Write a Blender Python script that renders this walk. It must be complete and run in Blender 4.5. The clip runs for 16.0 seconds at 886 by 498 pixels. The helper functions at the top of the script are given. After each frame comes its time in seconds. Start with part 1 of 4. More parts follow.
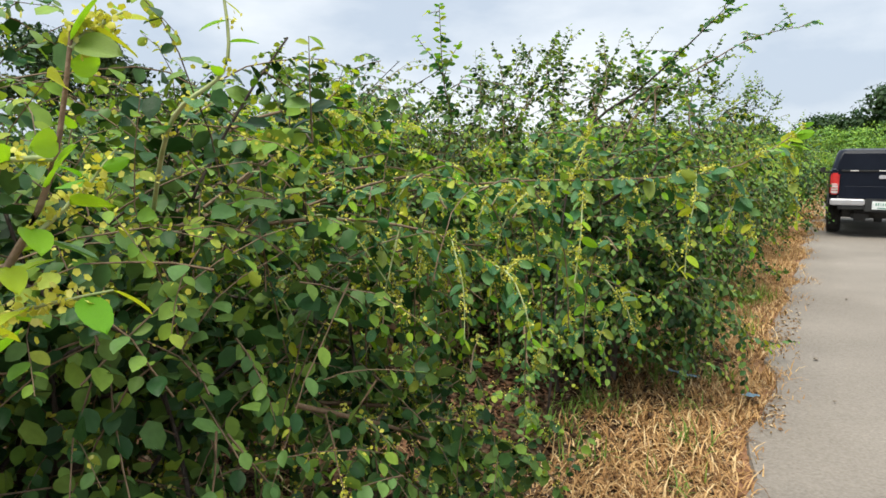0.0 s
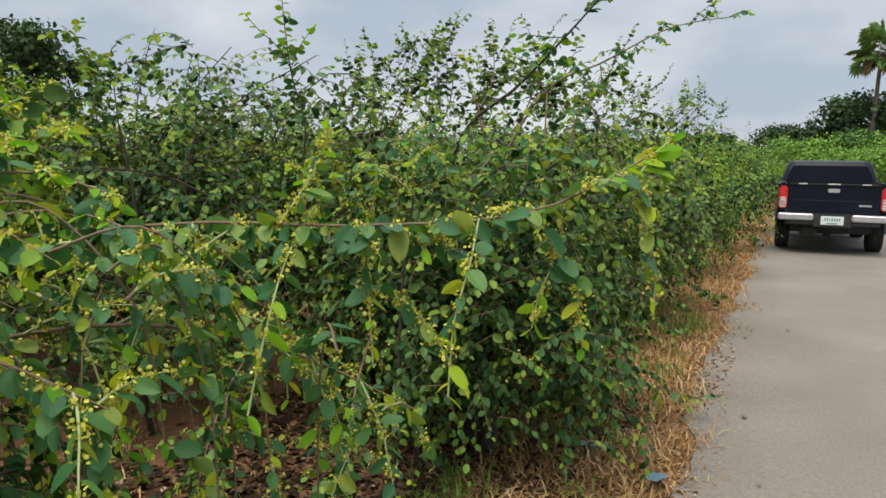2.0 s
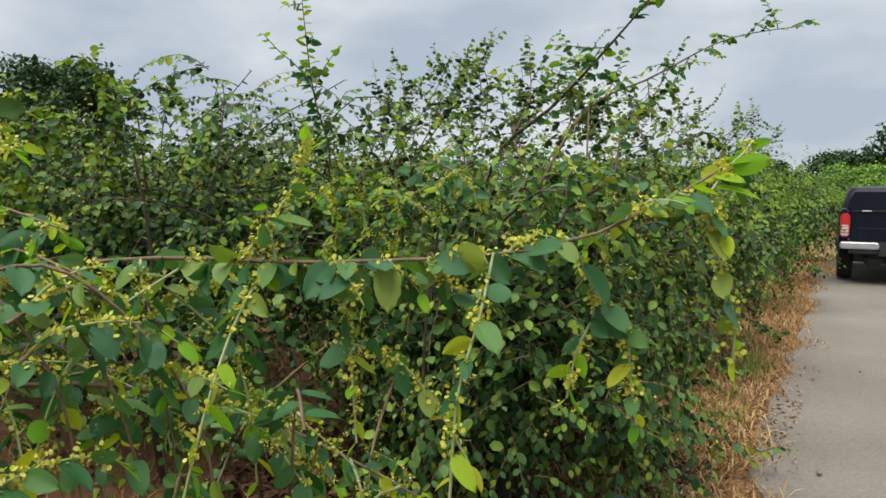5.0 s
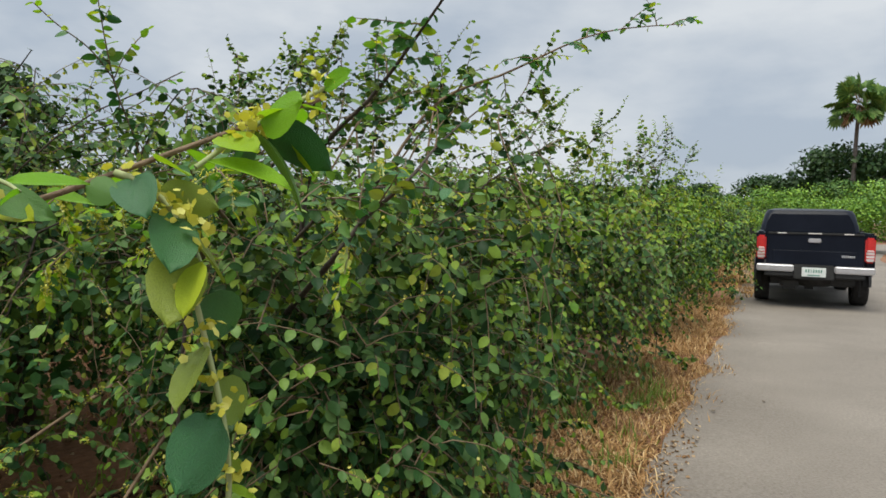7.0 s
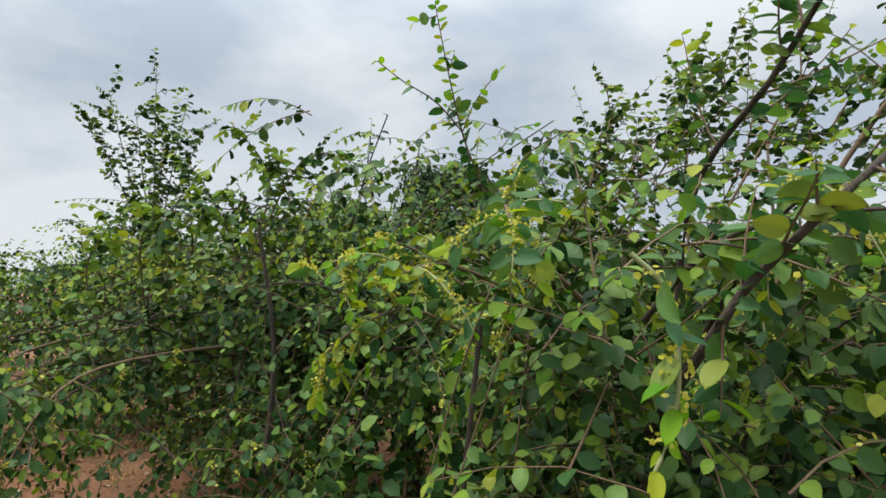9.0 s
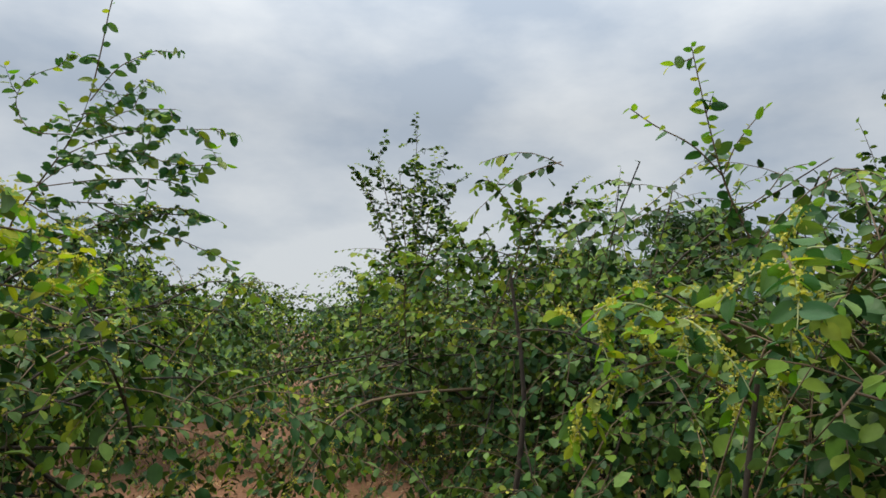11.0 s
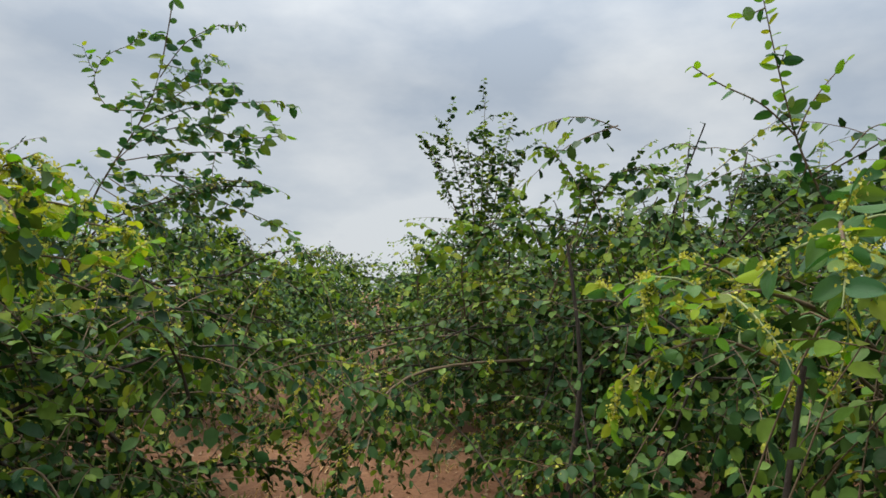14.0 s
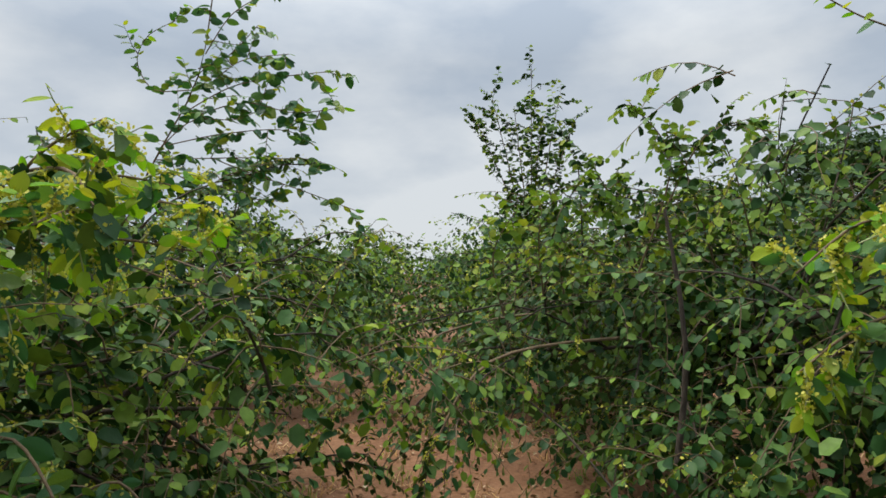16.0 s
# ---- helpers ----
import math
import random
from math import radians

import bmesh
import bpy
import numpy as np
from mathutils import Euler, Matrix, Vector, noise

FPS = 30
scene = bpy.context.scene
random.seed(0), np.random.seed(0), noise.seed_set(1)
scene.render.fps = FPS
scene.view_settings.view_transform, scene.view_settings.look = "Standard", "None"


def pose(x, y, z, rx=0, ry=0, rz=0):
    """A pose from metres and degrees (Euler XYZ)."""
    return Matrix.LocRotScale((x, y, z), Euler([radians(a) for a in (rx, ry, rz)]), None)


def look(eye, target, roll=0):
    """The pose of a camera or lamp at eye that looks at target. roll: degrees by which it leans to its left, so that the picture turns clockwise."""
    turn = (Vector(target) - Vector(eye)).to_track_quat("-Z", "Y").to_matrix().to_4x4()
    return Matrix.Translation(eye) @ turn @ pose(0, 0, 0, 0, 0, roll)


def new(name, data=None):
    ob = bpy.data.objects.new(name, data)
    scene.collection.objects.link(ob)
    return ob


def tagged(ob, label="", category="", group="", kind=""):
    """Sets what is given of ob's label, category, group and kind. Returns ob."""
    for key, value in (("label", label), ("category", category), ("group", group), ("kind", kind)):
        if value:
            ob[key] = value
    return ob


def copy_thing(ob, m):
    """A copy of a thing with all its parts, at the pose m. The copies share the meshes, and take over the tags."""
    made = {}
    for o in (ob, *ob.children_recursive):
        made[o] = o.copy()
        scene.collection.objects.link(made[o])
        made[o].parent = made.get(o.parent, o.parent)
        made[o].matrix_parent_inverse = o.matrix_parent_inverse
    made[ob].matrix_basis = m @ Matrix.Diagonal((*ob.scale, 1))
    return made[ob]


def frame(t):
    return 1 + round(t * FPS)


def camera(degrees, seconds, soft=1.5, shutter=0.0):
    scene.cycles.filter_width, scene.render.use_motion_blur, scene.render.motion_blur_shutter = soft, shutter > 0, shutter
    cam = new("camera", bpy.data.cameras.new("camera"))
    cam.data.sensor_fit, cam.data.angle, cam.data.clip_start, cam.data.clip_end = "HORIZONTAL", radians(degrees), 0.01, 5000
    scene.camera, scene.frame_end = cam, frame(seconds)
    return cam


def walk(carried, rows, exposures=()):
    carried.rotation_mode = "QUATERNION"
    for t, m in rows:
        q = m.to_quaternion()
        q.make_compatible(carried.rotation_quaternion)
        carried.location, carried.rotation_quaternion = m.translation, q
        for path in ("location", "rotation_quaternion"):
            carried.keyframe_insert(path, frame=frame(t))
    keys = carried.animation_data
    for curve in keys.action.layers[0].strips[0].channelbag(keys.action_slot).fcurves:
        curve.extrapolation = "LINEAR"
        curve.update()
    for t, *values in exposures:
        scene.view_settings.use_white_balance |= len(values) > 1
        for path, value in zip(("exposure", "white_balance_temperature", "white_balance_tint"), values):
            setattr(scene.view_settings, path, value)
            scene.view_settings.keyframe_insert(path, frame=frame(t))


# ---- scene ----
cam = camera(67.3, 16.0, soft=1.6)
METRES, EYE, TILT, LEAN, TURN = 4.2, 1.5, -7.5, 0.0, 29.6
ROWS = [
    (0.0, 0.0, 0.0, 0.0, -0.0, 0.0, 0.0),
    (0.5, 0.0425, 0.059, 0.0209, -2.66, -0.57, -0.96),
    (1.0, 0.0888, 0.1071, 0.0271, -2.99, -0.19, -0.59),
    (1.5, 0.1451, 0.1582, 0.0286, -2.88, 0.12, -0.5),
    (2.0, 0.165, 0.2189, 0.0428, -2.9, 0.33, -0.47),
    (2.5, 0.1718, 0.2664, 0.0499, -0.46, 0.78, -0.58),
    (3.0, 0.1783, 0.2895, 0.0387, 0.73, 2.54, -0.64),
    (5.5, 0.1856, 0.2939, 0.0492, 0.88, 3.14, -0.47),
    (6.0, 0.2195, 0.3232, 0.0525, 0.8, 3.82, -0.5),
    (6.5, 0.2675, 0.3562, 0.0483, -2.36, 3.77, -0.45),
    (7.0, 0.3089, 0.418, 0.0601, -3.88, 4.47, -0.73),
    (7.5, 0.3359, 0.4817, 0.0625, 2.76, 5.3, -1.3),
    (8.0, 0.3653, 0.5478, 0.0716, 14.7, 3.5, -2.32),
    (8.5, 0.348, 0.594, 0.0766, 22.1, 4.81, -1.98),
    (9.0, 0.3175, 0.6237, 0.0832, 32.23, 9.12, -3.35),
    (9.5, 0.3039, 0.6334, 0.088, 41.81, 9.86, -5.26),
    (10.0, 0.3072, 0.6252, 0.0836, 47.82, 10.48, -6.61),
    (12.5, 0.3154, 0.6096, 0.0811, 53.67, 11.56, -7.63),
    (13.0, 0.3096, 0.6106, 0.0822, 53.87, 11.36, -7.33),
    (13.5, 0.3134, 0.6157, 0.0837, 57.25, 11.15, -7.47),
    (14.0, 0.3194, 0.6393, 0.0886, 59.09, 7.67, -8.19),
    (14.5, 0.3264, 0.6548, 0.0837, 61.04, 5.68, -7.35),
    (15.0, 0.3116, 0.653, 0.0814, 61.35, 6.33, -6.87),
    (15.5, 0.2611, 0.6342, 0.0871, 61.84, 5.79, -6.61),
    (16.0, 0.2455, 0.6265, 0.0836, 62.11, 5.57, -6.35),
]
walk(cam, [(t, pose(0, 0, EYE, TILT, LEAN, TURN) @ pose(METRES * x, METRES * y, METRES * z, 90 + pitch, roll, yaw)) for t, x, y, z, yaw, pitch, roll in ROWS], [(0.0, 0.5), (0.6, 0.28), (1.2, 0.08), (5.5, 0.06), (7.0, 0.0), (7.5, -0.12), (8.0, 0.1), (8.5, 0.26), (9.0, 0.12), (10.0, -0.06), (12.5, -0.16), (13.0, -0.14), (14.5, -0.03), (16.0, 0.0)])

ROAD_EDGE = -0.24

# ---- world, sun, exposure ----
world = bpy.data.worlds.new("overcast_sky")
scene.world = world
world.use_nodes = True
wn, wl = world.node_tree.nodes, world.node_tree.links
wn.clear()
w_out = wn.new("ShaderNodeOutputWorld")
w_bg = wn.new("ShaderNodeBackground")
w_sky = wn.new("ShaderNodeTexSky")
w_sky.sky_type, w_sky.sun_disc = "NISHITA", False
w_sky.sun_elevation, w_sky.sun_rotation = radians(69), radians(194)
w_sky.air_density, w_sky.dust_density = 1.0, 2.0
w_co = wn.new("ShaderNodeTexCoord")
w_map = wn.new("ShaderNodeMapping")
w_map.inputs["Scale"].default_value = (1.0, 1.0, 2.3)
w_noise = wn.new("ShaderNodeTexNoise")
w_noise.inputs["Scale"].default_value, w_noise.inputs["Detail"].default_value = 2.6, 7.0
w_noise.inputs["Roughness"].default_value = 0.52
w_ramp = wn.new("ShaderNodeValToRGB")
w_ramp.color_ramp.elements[0].position, w_ramp.color_ramp.elements[0].color = 0.39, (4.5, 5.2, 6.1, 1)
w_ramp.color_ramp.elements[1].position, w_ramp.color_ramp.elements[1].color = 0.62, (7.2, 7.6, 7.95, 1)
w_mix = wn.new("ShaderNodeMix")
w_mix.data_type = "RGBA"
w_mix.inputs["Factor"].default_value = 0.93
wl.new(w_co.outputs["Generated"], w_map.inputs["Vector"])
wl.new(w_map.outputs["Vector"], w_noise.inputs["Vector"])
wl.new(w_noise.outputs["Fac"], w_ramp.inputs["Fac"])
wl.new(w_sky.outputs["Color"], w_mix.inputs["A"])
wl.new(w_ramp.outputs["Color"], w_mix.inputs["B"])
# an overcast sky is brightest overhead
w_xyz, w_rise, w_mul = wn.new("ShaderNodeSeparateXYZ"), wn.new("ShaderNodeMapRange"), wn.new("ShaderNodeVectorMath")
w_rise.inputs["From Min"].default_value, w_rise.inputs["From Max"].default_value = 0.3, 1.0
w_rise.inputs["To Min"].default_value, w_rise.inputs["To Max"].default_value = 1.0, 2.6
w_mul.operation = "SCALE"
wl.new(w_co.outputs["Generated"], w_xyz.inputs["Vector"])
wl.new(w_xyz.outputs["Z"], w_rise.inputs["Value"])
wl.new(w_mix.outputs["Result"], w_mul.inputs[0])
wl.new(w_rise.outputs["Result"], w_mul.inputs["Scale"])
wl.new(w_mul.outputs["Vector"], w_bg.inputs["Color"])
w_bg.inputs["Strength"].default_value = 0.1
wl.new(w_bg.outputs["Background"], w_out.inputs["Surface"])

sun = new("sun", bpy.data.lights.new("sun", "SUN"))
sun.data.energy, sun.data.angle, sun.data.color = 3.3, radians(40), (1.0, 0.95, 0.8)
sun.matrix_basis = look((0, 0, 30), (2, 8, 8))
scene.view_settings.exposure = 0.0


# ---- materials ----
def base_mat(name, rough=0.6, metal=0.0):
    m = bpy.data.materials.new(name)
    m.use_nodes = True
    b = m.node_tree.nodes["Principled BSDF"]
    b.inputs["Roughness"].default_value, b.inputs["Metallic"].default_value = rough, metal
    return m, m.node_tree.nodes, m.node_tree.links, b


def noise_mat(name, stops, scale, rough=0.8, metal=0.0, bump=0.0, bump_scale=60.0, detail=6.0, fine=0.35, stretch=(1, 1, 1)):
    """Colour from two noises of different size, relief from a finer one."""
    m, n, l, b = base_mat(name, rough, metal)
    co = n.new("ShaderNodeTexCoord")
    mp = n.new("ShaderNodeMapping")
    mp.inputs["Scale"].default_value = stretch
    big, small, ramp, add = n.new("ShaderNodeTexNoise"), n.new("ShaderNodeTexNoise"), n.new("ShaderNodeValToRGB"), n.new("ShaderNodeMix")
    big.inputs["Scale"].default_value, big.inputs["Detail"].default_value = scale, detail
    small.inputs["Scale"].default_value, small.inputs["Detail"].default_value = bump_scale, 4
    add.inputs["Factor"].default_value = fine
    els = ramp.color_ramp.elements
    while len(els) < len(stops):
        els.new(0.5)
    for e, (p, c) in zip(els, stops):
        e.position, e.color = p, (*c, 1)
    l.new(co.outputs["Object"], mp.inputs["Vector"])
    l.new(mp.outputs["Vector"], big.inputs["Vector"])
    l.new(mp.outputs["Vector"], small.inputs["Vector"])
    l.new(big.outputs["Fac"], add.inputs["A"])
    l.new(small.outputs["Fac"], add.inputs["B"])
    l.new(add.outputs["Result"], ramp.inputs["Fac"])
    l.new(ramp.outputs["Color"], b.inputs["Base Color"])
    if bump:
        bp = n.new("ShaderNodeBump")
        bp.inputs["Strength"].default_value, bp.inputs["Distance"].default_value = bump, 0.02
        l.new(small.outputs["Fac"], bp.inputs["Height"])
        l.new(bp.outputs["Normal"], b.inputs["Normal"])
    return m


def leaf_mat(name, stops, rough=0.4, through_light=0.09, single=False, glow=(1.35, 1.3, 0.5), sheen=0.14):
    """Leaf: colour differs from leaf to leaf, with veins' relief and light shining through."""
    m, n, l, b = base_mat(name, rough)
    b.inputs["Specular IOR Level"].default_value = sheen
    ramp = n.new("ShaderNodeValToRGB")
    els = ramp.color_ramp.elements
    while len(els) < len(stops):
        els.new(0.5)
    for e, (p, c) in zip(els, stops):
        e.position, e.color = p, (*c, 1)
    if single:
        src = n.new("ShaderNodeObjectInfo")
    else:
        src = n.new("ShaderNodeNewGeometry")
    l.new(src.outputs["Random" if single else "Random Per Island"], ramp.inputs["Fac"])
    co, nz = n.new("ShaderNodeTexCoord"), n.new("ShaderNodeTexNoise")
    nz.inputs["Scale"].default_value = 55.0
    l.new(co.outputs["Object"], nz.inputs["Vector"])
    var = n.new("ShaderNodeHueSaturation")
    rng = n.new("ShaderNodeMapRange")
    rng.inputs["To Min"].default_value, rng.inputs["To Max"].default_value = 0.72, 1.28
    l.new(nz.outputs["Fac"], rng.inputs["Value"])
    l.new(rng.outputs["Result"], var.inputs["Value"])
    l.new(ramp.outputs["Color"], var.inputs["Color"])
    l.new(var.outputs["Color"], b.inputs["Base Color"])
    bp = n.new("ShaderNodeBump")
    bp.inputs["Strength"].default_value, bp.inputs["Distance"].default_value = 0.35, 0.004
    l.new(nz.outputs["Fac"], bp.inputs["Height"])
    l.new(bp.outputs["Normal"], b.inputs["Normal"])
    tr, mix, tint = n.new("ShaderNodeBsdfTranslucent"), n.new("ShaderNodeMixShader"), n.new("ShaderNodeMix")
    tint.data_type, tint.blend_type = "RGBA", "MULTIPLY"
    tint.inputs["Factor"].default_value = 1.0
    tint.inputs["B"].default_value = (*glow, 1)
    l.new(var.outputs["Color"], tint.inputs["A"])
    l.new(tint.outputs["Result"], tr.inputs["Color"])
    mix.inputs["Fac"].default_value = through_light
    l.new(b.outputs["BSDF"], mix.inputs[1])
    l.new(tr.outputs["BSDF"], mix.inputs[2])
    l.new(mix.outputs["Shader"], n["Material Output"].inputs["Surface"])
    return m


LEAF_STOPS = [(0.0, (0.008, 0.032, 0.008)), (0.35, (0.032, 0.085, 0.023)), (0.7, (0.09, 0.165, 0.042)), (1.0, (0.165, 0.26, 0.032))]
# lighter copy of the mature leaf colours, with sky sheen painted in
LIT_LEAF_STOPS = [(0.0, (0.025, 0.10, 0.032)), (0.4, (0.05, 0.155, 0.05)), (0.75, (0.10, 0.21, 0.045)), (1.0, (0.22, 0.27, 0.035))]
YOUNG_STOPS = [(0.0, (0.11, 0.30, 0.018)), (0.5, (0.22, 0.40, 0.022)), (1.0, (0.42, 0.44, 0.035))]
M_LEAF = leaf_mat("mature_leaf", LEAF_STOPS)
M_YOUNG = leaf_mat("young_leaf", [(0.0, (0.09, 0.2, 0.024)), (0.5, (0.17, 0.28, 0.034)), (1.0, (0.3, 0.34, 0.05))], 0.5, 0.3)
M_LEAF_ONE = leaf_mat("mature_leaf_single", LIT_LEAF_STOPS, 0.36, 0.28, single=True, sheen=0.35)
M_YOUNG_ONE = leaf_mat("young_leaf_single", YOUNG_STOPS, 0.45, 0.42, single=True)
M_FAR = leaf_mat("distant_leaf", [(0.0, (0.045, 0.11, 0.03)), (0.5, (0.085, 0.17, 0.045)), (1.0, (0.16, 0.25, 0.06))])
M_DARK = leaf_mat("dark_tree_leaf", [(0.0, (0.018, 0.045, 0.016)), (0.6, (0.035, 0.075, 0.025)), (1.0, (0.06, 0.105, 0.035))], through_light=0.15)
M_BRIGHT = leaf_mat("bright_shrub_leaf", [(0.0, (0.06, 0.15, 0.025)), (0.6, (0.15, 0.28, 0.04)), (1.0, (0.24, 0.38, 0.05))])
M_FLOWER = leaf_mat("yellow_flower", [(0.0, (0.40, 0.40, 0.05)), (0.6, (0.56, 0.53, 0.09)), (1.0, (0.64, 0.62, 0.2))], 0.6, 0.3)
M_DRY = leaf_mat("dry_leaf", [(0.0, (0.10, 0.055, 0.03)), (0.6, (0.24, 0.14, 0.07)), (1.0, (0.45, 0.36, 0.25))], 0.8, 0.1)
# litter leaf darkened to carry the shade below the trees
M_SHADE_LITTER = leaf_mat("shade_dark_leaf", [(0.0, (0.02, 0.012, 0.008)), (0.6, (0.055, 0.032, 0.018)), (1.0, (0.13, 0.085, 0.05))], 0.9, 0.0)
M_STRAW = leaf_mat("straw_grass", [(0.0, (0.14, 0.07, 0.03)), (0.35, (0.31, 0.17, 0.068)), (0.75, (0.5, 0.31, 0.135)), (1.0, (0.65, 0.49, 0.27))], 0.75, 0.2, glow=(1, 1, 0.9))
M_GRASS = leaf_mat("green_grass", [(0.0, (0.08, 0.17, 0.03)), (1.0, (0.2, 0.3, 0.06))], 0.6, 0.3)
M_BARK = noise_mat("grey_brown_bark", [(0.3, (0.024, 0.017, 0.013)), (0.55, (0.06, 0.044, 0.033)), (0.8, (0.13, 0.1, 0.075))], 14, 0.9, bump=0.7, bump_scale=70, stretch=(1, 1, 0.35))
M_TWIG = noise_mat("brown_twig", [(0.3, (0.09, 0.055, 0.03)), (0.7, (0.2, 0.135, 0.075))], 30, 0.75, bump=0.3, bump_scale=150)
M_GREENTWIG = noise_mat("pale_green_twig", [(0.3, (0.2, 0.26, 0.09)), (0.7, (0.34, 0.36, 0.17))], 30, 0.7)
M_EARTH = noise_mat("red_brown_earth", [(0.28, (0.085, 0.036, 0.016)), (0.5, (0.185, 0.085, 0.04)), (0.72, (0.30, 0.16, 0.085))], 1.3, 0.95, bump=0.9, bump_scale=26, fine=0.45)
M_ROAD = noise_mat("worn_concrete", [(0.3, (0.105, 0.088, 0.072)), (0.48, (0.17, 0.146, 0.121)), (0.6, (0.205, 0.178, 0.149)), (0.74, (0.30, 0.265, 0.228))], 0.7, 0.88, bump=0.6, bump_scale=60, fine=0.5)
M_PAINT = noise_mat("black_car_paint", [(0.3, (0.006, 0.008, 0.014)), (0.7, (0.011, 0.014, 0.023))], 3, 0.3)
M_PAINT.node_tree.nodes["Principled BSDF"].inputs["Specular IOR Level"].default_value = 0.1
M_GLASS = noise_mat("tinted_glass", [(0.3, (0.004, 0.005, 0.009)), (0.7, (0.008, 0.010, 0.016))], 2, 0.05)
M_GLASS.node_tree.nodes["Principled BSDF"].inputs["Specular IOR Level"].default_value = 0.06
M_PLASTIC = noise_mat("black_plastic", [(0.3, (0.012, 0.012, 0.012)), (0.7, (0.03, 0.03, 0.03))], 20, 0.6, bump=0.1, bump_scale=300)
M_RUBBER = noise_mat("tyre_rubber", [(0.3, (0.012, 0.012, 0.012)), (0.7, (0.035, 0.032, 0.03))], 15, 0.85, bump=0.3, bump_scale=80)
M_CHROME = noise_mat("brushed_bumper_steel", [(0.3, (0.55, 0.55, 0.57)), (0.7, (0.7, 0.7, 0.72))], 6, 0.3, metal=0.85)
M_RED = noise_mat("red_lens", [(0.3, (0.42, 0.018, 0.02)), (0.7, (0.6, 0.035, 0.03))], 12, 0.2)
M_LENS = noise_mat("clear_lens", [(0.3, (0.55, 0.5, 0.48)), (0.7, (0.75, 0.72, 0.7))], 12, 0.2)
M_PLATE = noise_mat("white_plate", [(0.3, (0.62, 0.66, 0.64)), (0.7, (0.75, 0.78, 0.76))], 12, 0.5)
M_INK = noise_mat("green_ink", [(0.3, (0.05, 0.2, 0.14)), (0.7, (0.08, 0.27, 0.2))], 12, 0.5)
M_BLUE = noise_mat("faded_blue_plastic", [(0.3, (0.12, 0.25, 0.36)), (0.7, (0.3, 0.44, 0.52))], 30, 0.5)
M_STONE = noise_mat("grey_pebble", [(0.3, (0.10, 0.08, 0.06)), (0.7, (0.24, 0.2, 0.16))], 20, 0.9)
M_PALMWOOD = noise_mat("palm_trunk_bark", [(0.3, (0.06, 0.05, 0.045)), (0.7, (0.16, 0.14, 0.12))], 4, 0.9, bump=0.5, bump_scale=12)


# ---- building helpers ----
def part(name, mesh, material, parent, label=""):
    if isinstance(mesh, bmesh.types.BMesh):
        bm, mesh = mesh, bpy.data.meshes.new(name)
        bm.to_mesh(mesh)
        bm.free()
        for p in mesh.polygons:
            p.use_smooth = True
        mesh.set_sharp_from_angle(angle=radians(32))
    for m in material if isinstance(material, (list, tuple)) else [material]:
        mesh.materials.append(m)
    ob = new(name, mesh)
    ob.parent = parent
    return tagged(ob, label)


def thing(name, place, label, category, group="", kind=""):
    e = new(name)
    e.location = place
    e.empty_display_size = 0.2
    return tagged(e, label, category, group, kind)


def mesh_of(name, verts, faces, slots=None, smooth=True):
    """Mesh from arrays: verts (n, 3) and faces (m, 3)."""
    me = bpy.data.meshes.new(name)
    verts, faces = np.asarray(verts, np.float32), np.asarray(faces, np.int32)
    k = faces.shape[1]
    me.vertices.add(len(verts))
    me.vertices.foreach_set("co", verts.ravel())
    me.loops.add(len(faces) * k)
    me.loops.foreach_set("vertex_index", faces.ravel())
    me.polygons.add(len(faces))
    me.polygons.foreach_set("loop_start", np.arange(len(faces), dtype=np.int32) * k)
    if slots is not None:
        me.polygons.foreach_set("material_index", np.asarray(slots, np.int32))
    me.polygons.foreach_set("use_smooth", np.full(len(faces), smooth, bool))
    me.update(calc_edges=True)
    return me


def unit(v):
    return v / np.maximum(np.linalg.norm(v, axis=-1, keepdims=True), 1e-9)


# a leaf: along x, across y, out of its face z
LEAF_V = np.array([(0, 0, 0), (.12, .2, .03), (.36, .36, .07), (.62, .35, .07), (.85, .21, .0), (1, 0, -.12), (.85, -.21, .0), (.62, -.35, .07), (.36, -.36, .07), (.12, -.2, .03), (.33, 0, -.03), (.7, 0, -.05)], float)
LEAF_F = np.array([(0, 10, 1), (1, 10, 2), (2, 10, 11), (2, 11, 3), (3, 11, 4), (4, 11, 5), (5, 11, 6), (6, 11, 7), (7, 11, 8), (8, 11, 10), (8, 10, 9), (9, 10, 0)])
MED_V = np.array([(0, 0, 0), (.3, 0, -.03), (.24, .33, .06), (.24, -.33, .06), (.68, 0, -.04), (.7, .32, .05), (.7, -.32, .05), (1, 0, -.1)], float)
MED_F = np.array([(0, 1, 2), (0, 3, 1), (1, 4, 5), (1, 5, 2), (1, 3, 6), (1, 6, 4), (4, 7, 5), (4, 6, 7)])
SMALL_V = np.array([(0, 0, 0), (.45, .36, .07), (1, 0, -.06), (.45, -.36, .07)], float)
SMALL_F = np.array([(0, 2, 1), (0, 3, 2)])
STAR_V = np.array([(0, 0, 0.0)] + [(math.cos(k * 1.257) * 0.5, math.sin(k * 1.257) * 0.5, 0.14) for k in range(5)], float)
STAR_F = np.array([(0, 1 + i, 1 + (i + 1) % 5) for i in range(5)])
LEAF_V[:, 1] *= 0.95


